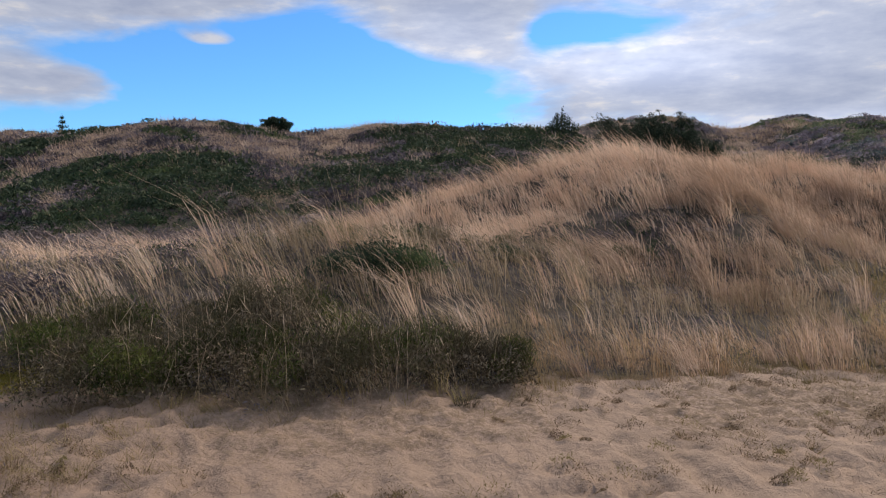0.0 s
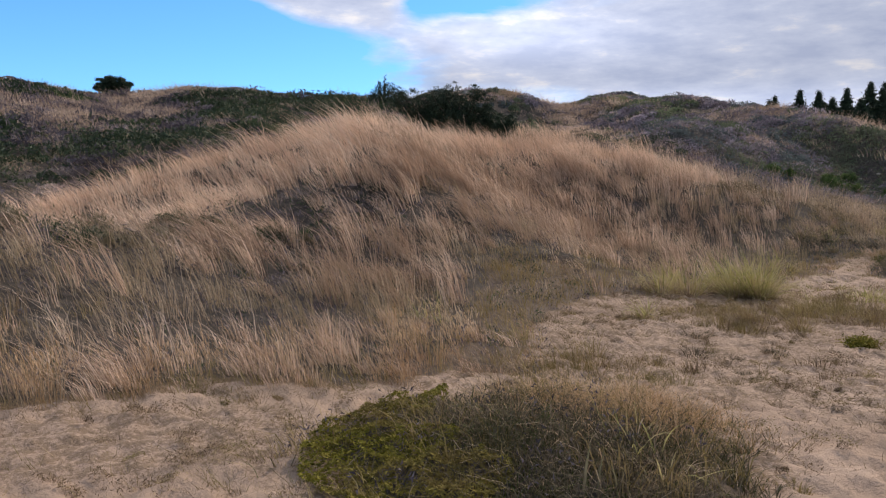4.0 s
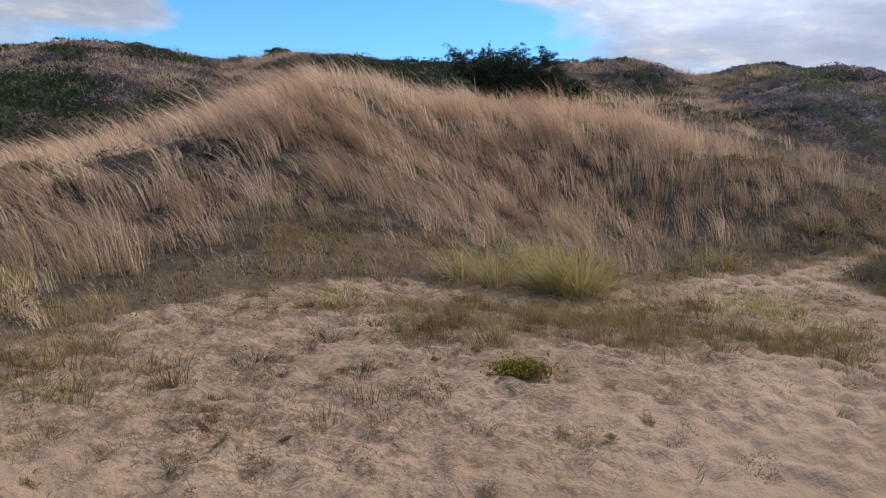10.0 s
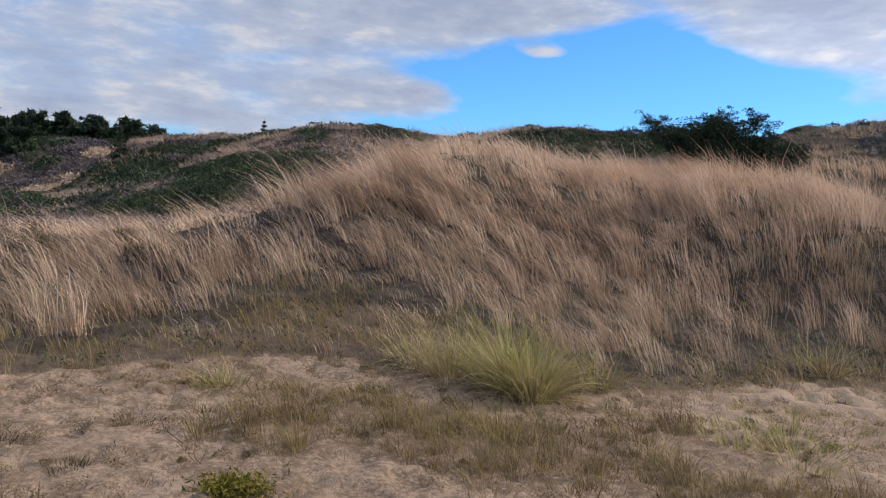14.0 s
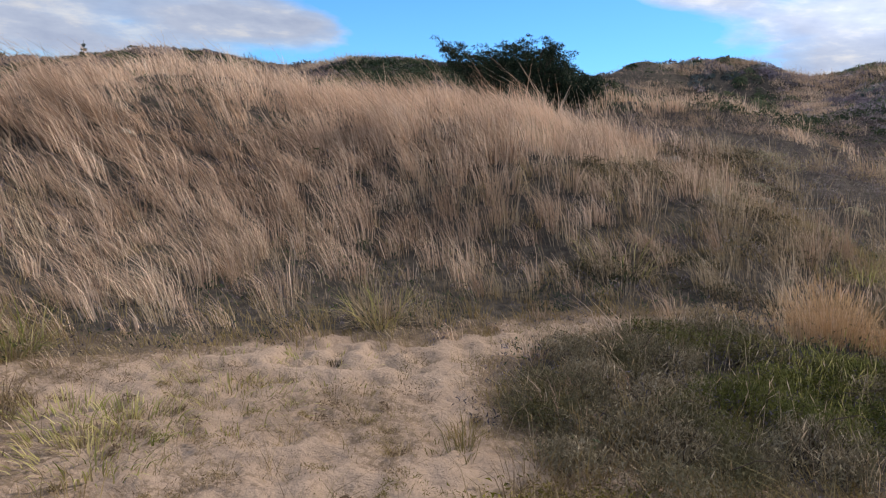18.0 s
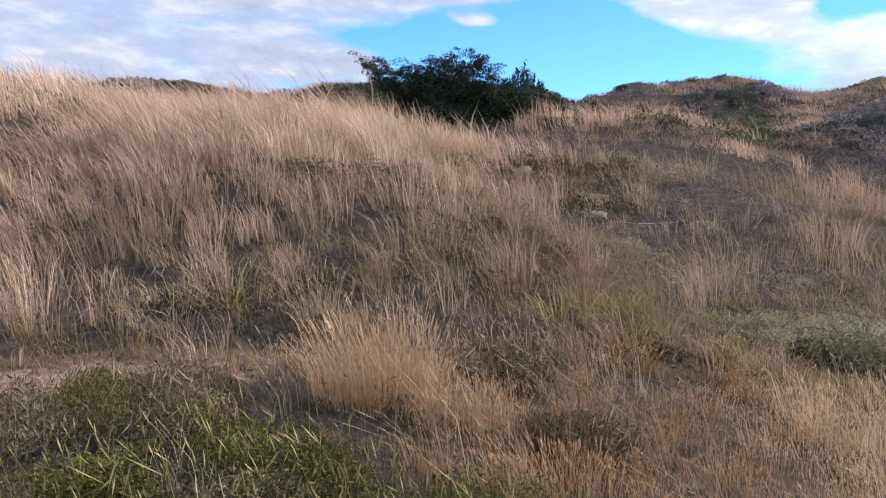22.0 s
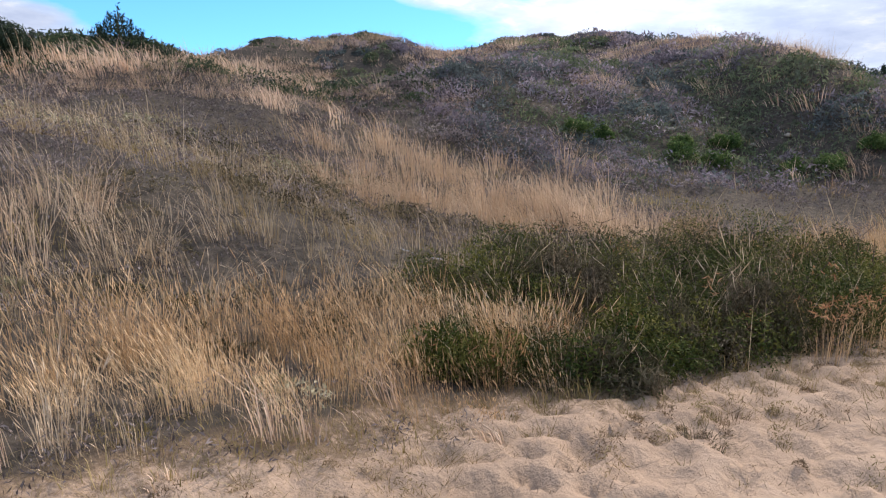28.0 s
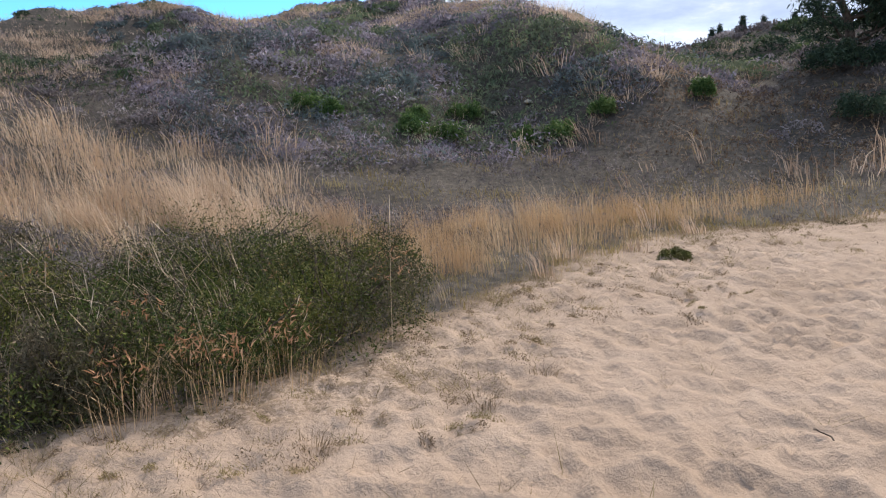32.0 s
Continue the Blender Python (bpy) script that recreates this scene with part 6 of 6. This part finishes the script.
def plume(x, y, r, h, count, label):
    """A dense stand of fine upright golden stems."""
    ob = stand("golden_grass_clump", at_ground(x, y), label, "grass clump")
    for name, mat, n, tall, w in (("grass", REED, count, h, 0.0024), ("dead_grass", STRAW, count // 5, h * 1.12, 0.0022)):
        a, q = rng.uniform(0, math.tau, n), r * np.sqrt(rng.uniform(size=n))
        px, py = q * np.cos(a), 0.6 * q * np.sin(a)
        hh = tall * rng.uniform(0.5, 1.05, n) * (1.05 - 0.45 * (q / r) ** 2)
        lean = np.stack([hh * (0.22 * px / r - 0.12 + 0.10 * rng.normal(size=n)), hh * (0.2 * py / r + 0.10 * rng.normal(size=n))], -1)
        g = strips(px, py, 0 * px, hh, w * rng.uniform(0.7, 1.4, n), lean, rng.uniform(0.05, 0.4, n), 0.0055, True)
        part(name, (*g, np.concatenate([np.repeat(rng.uniform(0.2, 1, n), 5), np.repeat(rng.uniform(0.5, 1, n), 4)])), mat, ob)


plume(19.72, 9.35, 0.42, 0.56, 900, "dense upright golden orange grass behind a green bush")
plume(20.3, 9.1, 0.34, 0.30, 380, "thin upright golden grass beside withered heather")
plume(20.7, 8.5, 0.30, 0.28, 320, "upright golden orange grass in front of heather")

# ---- shrubs along the foot of the slope ----
bush("willow_bush", at_ground(23.9, 11.85), 1.0, 0.75, 0.62, 20000, 0.025, WILLOW, "grey green creeping willow bush with small pale leaves", 30, (("dead_grass", GREY, "bleached grass stems", 40),), lumps=12)
bush("willow_bush", at_ground(22.75, 11.8), 0.8, 0.55, 0.28, 7000, 0.024, WILLOW, "low grey green willow bush among grass", 18, (("dead_grass", OLIVE, "olive grass stems", 60),), lumps=9)
for bx, by, rx, ry, h, label in ((31.6, 15.2, 1.5, 0.9, 0.95, "dark green bush behind lower ones"), (33.0, 14.9, 0.9, 0.7, 0.8, "dark green bush beside orange grass"), (29.6, 15.3, 1.2, 0.8, 0.8, "dark green bush before the tall grass"), (28.75, 12.6, 1.0, 0.65, 0.52, "low dark green creeping bush over the sand's edge"), (29.9, 13.05, 1.1, 0.85, 0.72, "dark green creeping bush with heather in it"),
                                 (31.1, 13.3, 1.05, 0.9, 0.85, "dark green bush with withered russet leaves"), (32.2, 13.65, 1.0, 0.85, 0.90, "rounded dark green bush at the sand's corner"),
                                 (30.2, 14.6, 1.3, 0.8, 0.75, "dark green bush behind lower ones"), (28.6, 14.2, 1.2, 0.8, 0.6, "brownish green low bush among heather"), (27.9, 12.75, 0.7, 0.5, 0.38, "low green bush beside golden grass"), (31.6, 14.7, 1.3, 0.8, 0.8, "dark green bush behind lower ones")):
    bush("creeping_bush", at_ground(bx, by), rx, ry, h, 12000, 0.026, LEAFY, label, 18,
         (("withered_foliage", RUSSET, "withered russet leaves", 90), ("dead_grass", GREY, "bleached upright grass stems", 9)), "bush", "green bushes at the sand's edge", 36, None,
         (("yellow_foliage", LIMY, "yellow green leaves"), ("brown_foliage", HEATHER, "greyish brown heather shoots")), (0.17, 0.30), 0.7)
for bx, by in ((31.2, 12.6), (31.65, 12.8), (30.6, 12.5), (31.0, 12.75)):
    ob = stand("stem_cluster", at_ground(bx, by), "cluster of upright orange brown dead stems against a bush", "grass clump")
    part("branchwork", fan(60, 0.22, 0.50, 0.0032, 0.45, 0.0, 0.004), REED, ob)
    part("withered_foliage", toned(clump((0, -0.05, 0.36), 0.17, 50, 0.035)), RUSSET, ob, "withered russet leaves")
for hx, hy, rx, ry, h in ((29.2, 14.0, 0.7, 0.5, 0.7), (28.6, 12.35, 0.45, 0.32, 0.36), (29.6, 12.7, 0.4, 0.4, 0.6), (30.4, 13.0, 0.5, 0.4, 0.75)):
    bush("heather_bush", at_ground(hx, hy, rng.uniform(0, 360)), rx, ry, h, 9000, 0.030, HEATHER, "greyish brown heather growing through green bushes", 14,
         (("dead_grass", GREY, "bleached dead stems", 24),), "heather", "heather among the green bushes")
bush("low_bush", at_ground(37.1, 14.75), 0.28, 0.22, 0.16, 900, 0.035, GRASSLEAF, "small olive green cushion on the sand's rim", 6, (), "bush", lumps=5)

# ---- on the slopes ----
wind_pine(at_ground(19.15, 30.3), "wind-shaped dark green pine on the dune's shoulder")
bush("juniper_bush", at_ground(18.6, 29.5), 1.8, 0.8, 0.8, 4200, 0.12, NEEDLE, "dense dark green juniper under a pine", 12)
bush("juniper_bush", at_ground(22.2, 31.2), 1.3, 0.8, 0.65, 2600, 0.12, JUNIPER, "low dark green juniper bush in heather", 10)
young_pine(at_ground(21.9, 47.6), 2.0, 1.25, "small broad young pine on the ridge")
bush("juniper_bush", at_ground(22.8, 47.4), 1.4, 0.8, 0.7, 1500, 0.16, NEEDLE, "low dark juniper bush on the ridge", 8)
spruce_tree(at_ground(-12.6, 61.5), 2.5, 1.2, 7, 0.14, "small young pine on the ridge top")
pine_tree(at_ground(-11.4, 61.6), 1.1, 0.8, 6, 0.14, 40, "small crooked pine on the ridge top", name="ridge_pine", near=True)
pine_tree(at_ground(7.4, 138.5), 3.7, 3.3, 18, 0.42, 130, "dark umbrella-shaped pine behind the ridge", name="ridge_pine", low=0.5, near=True)
spruce_tree(at_ground(-20.2, 52.6), 2.4, 1.0, 8, 0.14, "small dark green spruce on the slope")


def bare_bush(m, h, label):
    ob = stand("bare_bush", m, label, "bush")
    sticks = []
    for k in range(26):
        a, r = rng.uniform(0, math.tau), h * rng.uniform(0.2, 0.75)
        end = np.array([r * math.cos(a), r * math.sin(a), h * rng.uniform(0.6, 1.05)])
        limb = bent((0.1 * end[0], 0.1 * end[1], -0.03), end, 0.08)
        sticks.append(tube(limb, np.linspace(0.035, 0.016, 5), 3))
        for j in range(3):
            tip = limb[3] + (rng.normal(size=3) * 0.16 + np.array([0, 0, 0.16])) * h
            sticks.append(tube(bent(limb[2], tip, 0), np.linspace(0.022, 0.012, 5), 3))
    part("branchwork", merge(*sticks), BARK, ob)


bare_bush(at_ground(0.7, 60.6), 1.5, "leafless grey bush on the ridge top")
bare_bush(at_ground(37.5, 63.5), 0.9, "small leafless bush on the far ridge")

for gx, gy, r in ((38.6, 25.9, 0.62), (39.4, 25.5, 0.5), (41.2, 24.6, 0.5), (42.0, 24.1, 0.55), (40.5, 26.6, 0.55), (36.4, 27.8, 0.6), (36.9, 27.2, 0.4), (43.2, 23.9, 0.42), (39.0, 26.5, 0.4), (45.9, 23.0, 0.45)):
    bush("green_bush", at_ground(gx, gy, 40 * gx), r * 1.15, r * 0.9, 0.42 + 0.3 * r, 1500, 0.075, FRESHLEAF, "fresh green leafy bush among heather on the slope", 6, (), "bush", "fresh green bushes on the slope", 9)
bush("juniper_bush", at_ground(1.6, 8.6), 1.0, 0.7, 0.45, 5000, 0.04, GREENS, "dark green juniper scrub among dead grass", 12)
bush("juniper_bush", at_ground(-2.6, 9.0), 1.2, 0.8, 0.55, 4000, 0.05, HEATH, "dark heather bush on the slope", 12)

for hx, hy, r in ((1.2, 11.4, 0.7), (2.6, 11.0, 0.6), (3.6, 12.3, 0.75), (4.6, 11.6, 0.6), (5.7, 12.4, 0.6), (2.0, 12.8, 0.7), (0.0, 12.2, 0.8), (4.0, 10.4, 0.5), (5.2, 13.6, 0.6), (6.6, 11.6, 0.5)):
    bush("heather_bush", at_ground(hx, hy, 50 * hx), r * 1.2, r, 0.62 * r, 2600, 0.045, PALEHEATH, "grey olive heather bush below a pale grassy crest", 8,
         (("dead_grass", GREY, "bleached dead stems", 14),), "heather", "heather bushes below the crest", 12, None, (("green_foliage", GREENS, "dark green leaves"),))

for hx, hy, r in ((17.75, 7.05, 0.42), (18.35, 6.75, 0.40), (17.55, 7.75, 0.36), (18.6, 8.85, 0.42)):
    bush("heather_bush", at_ground(hx, hy, 60 * hx), r * 1.2, r, 0.30, 3600, 0.022, PALEHEATH, "greyish brown heather bush at the rim of the low growth", 10,
         (("dead_grass", GREY, "bleached dead stems", 10),), "heather", "heather beside the sand path", 9)

# woods behind the dunes
for k in range(20):
    az, dist = radians(-40.8 + k * 0.56), 188 + 12 * math.sin(k * 2.3)
    pine_tree(at_ground(12 + dist * math.sin(az), 1 + dist * math.cos(az)), 5.6 + 1.6 * math.sin(k * 1.7), 4.2, 14, 0.85, 60, "dark round-topped pine in a distant wood", "pines of the distant wood", name="wood_pine", low=0.08)
for k in range(7):
    az, dist = radians(-44 + k * 0.9), 150 + 6 * math.sin(k * 2.0)
    pine_tree(at_ground(12 + dist * math.sin(az), 1 + dist * math.cos(az)), 4.0, 3.6, 13, 0.75, 60, "dark bushy pine below a distant wood", "pines of the distant wood", name="wood_pine", low=0.06)
for k in range(17):
    az, dist = radians(47.9 + k * 0.62 + 0.25 * math.sin(k * 5.1)), 300 + 18 * math.sin(k * 1.9)
    fx, fy = 15 + dist * math.sin(az), 4 + dist * math.cos(az)
    h = 1.6 + dist * math.tan(radians(6.2 + 0.7 * math.sin(k * 2.7) + (0.4 if k > 7 else 0))) - float(land(fx, fy))
    spruce_tree(at_ground(fx, fy), h, h * 0.40, 15, 1.1, "tall dark green fir beyond the dunes", "firs beyond the dunes", "fir_tree")
pine_tree(at_ground(52.2, 23.2), 3.9, 2.7, 26, 0.12, 190, "dark pine with a long overhanging branch", low=0.25, slant=-0.1, near=True)
bush("juniper_bush", at_ground(48.6, 19.8), 1.2, 0.9, 0.9, 3000, 0.08, JUNIPER, "dark juniper bush above the sand", 10)
bush("juniper_bush", at_ground(51.0, 22.4), 1.8, 1.1, 1.0, 4000, 0.11, NEEDLE, "dark green juniper bush on the slope", 12)


# ---- small things on the ground ----
def stone(x, y, r, label):
    n_u, n_v = 12, 7
    u, v = np.meshgrid(np.arange(n_u) / n_u * math.tau, np.linspace(-0.3, 1, n_v) * math.pi / 2)
    q = 1 + 0.22 * np.sin(2 * u + x) + 0.16 * np.sin(3 * u + 5 * v + y) + 0.07 * rng.normal(size=u.shape)
    p = np.stack([np.cos(u) * np.cos(v) * q * r * 0.9, np.sin(u) * np.cos(v) * q * r * 0.6, np.sin(v) * q * r * 0.4], -1)
    i, j = np.meshgrid(np.arange(n_v - 1), np.arange(n_u), indexing="ij")
    a, b = i * n_u + j, i * n_u + (j + 1) % n_u
    me = mesh_of("stone", p.reshape(-1, 3), quads=np.stack([a, b, b + n_u, a + n_u], -1).reshape(-1, 4), smooth=True)
    me.materials.append(CRUST)
    ob = new("stone", me)
    ob.matrix_basis = at_ground(x, y, rng.uniform(0, 360)) @ Matrix.Translation((0, 0, 0.08))
    tagged(ob, label, "stone", "pale stones on the slope")


for sx, sy, r in ((20.9, 18.2, 0.2), (21.35, 18.1, 0.12), (20.9, 16.0, 0.17), (20.3, 16.1, 0.22), (21.9, 15.9, 0.15), (23.8, 20.5, 0.2), (22.9, 20.9, 0.24), (11.4, 14.0, 0.16),
                  (40.0, 28.4, 0.15), (42.3, 26.0, 0.16), (41.4, 26.4, 0.13), (39.4, 27.6, 0.12)):
    stone(sx, sy, r, "pale lichen-grown stone half sunk among heather")


def driftwood(x, y, length, r, turn, label, mat):
    ob = stand("branch", at_ground(x, y, turn), label, "branch")
    spine = bent((-length / 2, 0, r), (length / 2, 0, r * 1.4), 0.1, 7)
    part("stem", tube(spine, np.linspace(r, r * 0.5, 7), 6), mat, ob)
    part("fork", tube(bent(spine[4], spine[4] + np.array([0.2, 0.14, 0.1]) * length, 0.1), np.linspace(r * 0.6, r * 0.2, 5), 5), mat, ob)


driftwood(46.2, 23.3, 1.1, 0.09, 20, "bleached fallen branch on the brown slope", CRUST)
driftwood(8.86, 2.41, 0.16, 0.006, 35, "small dark twig lying on the sand", BARK)
driftwood(33.9, 10.4, 0.14, 0.005, 80, "small dark twig lying on the sand", BARK)
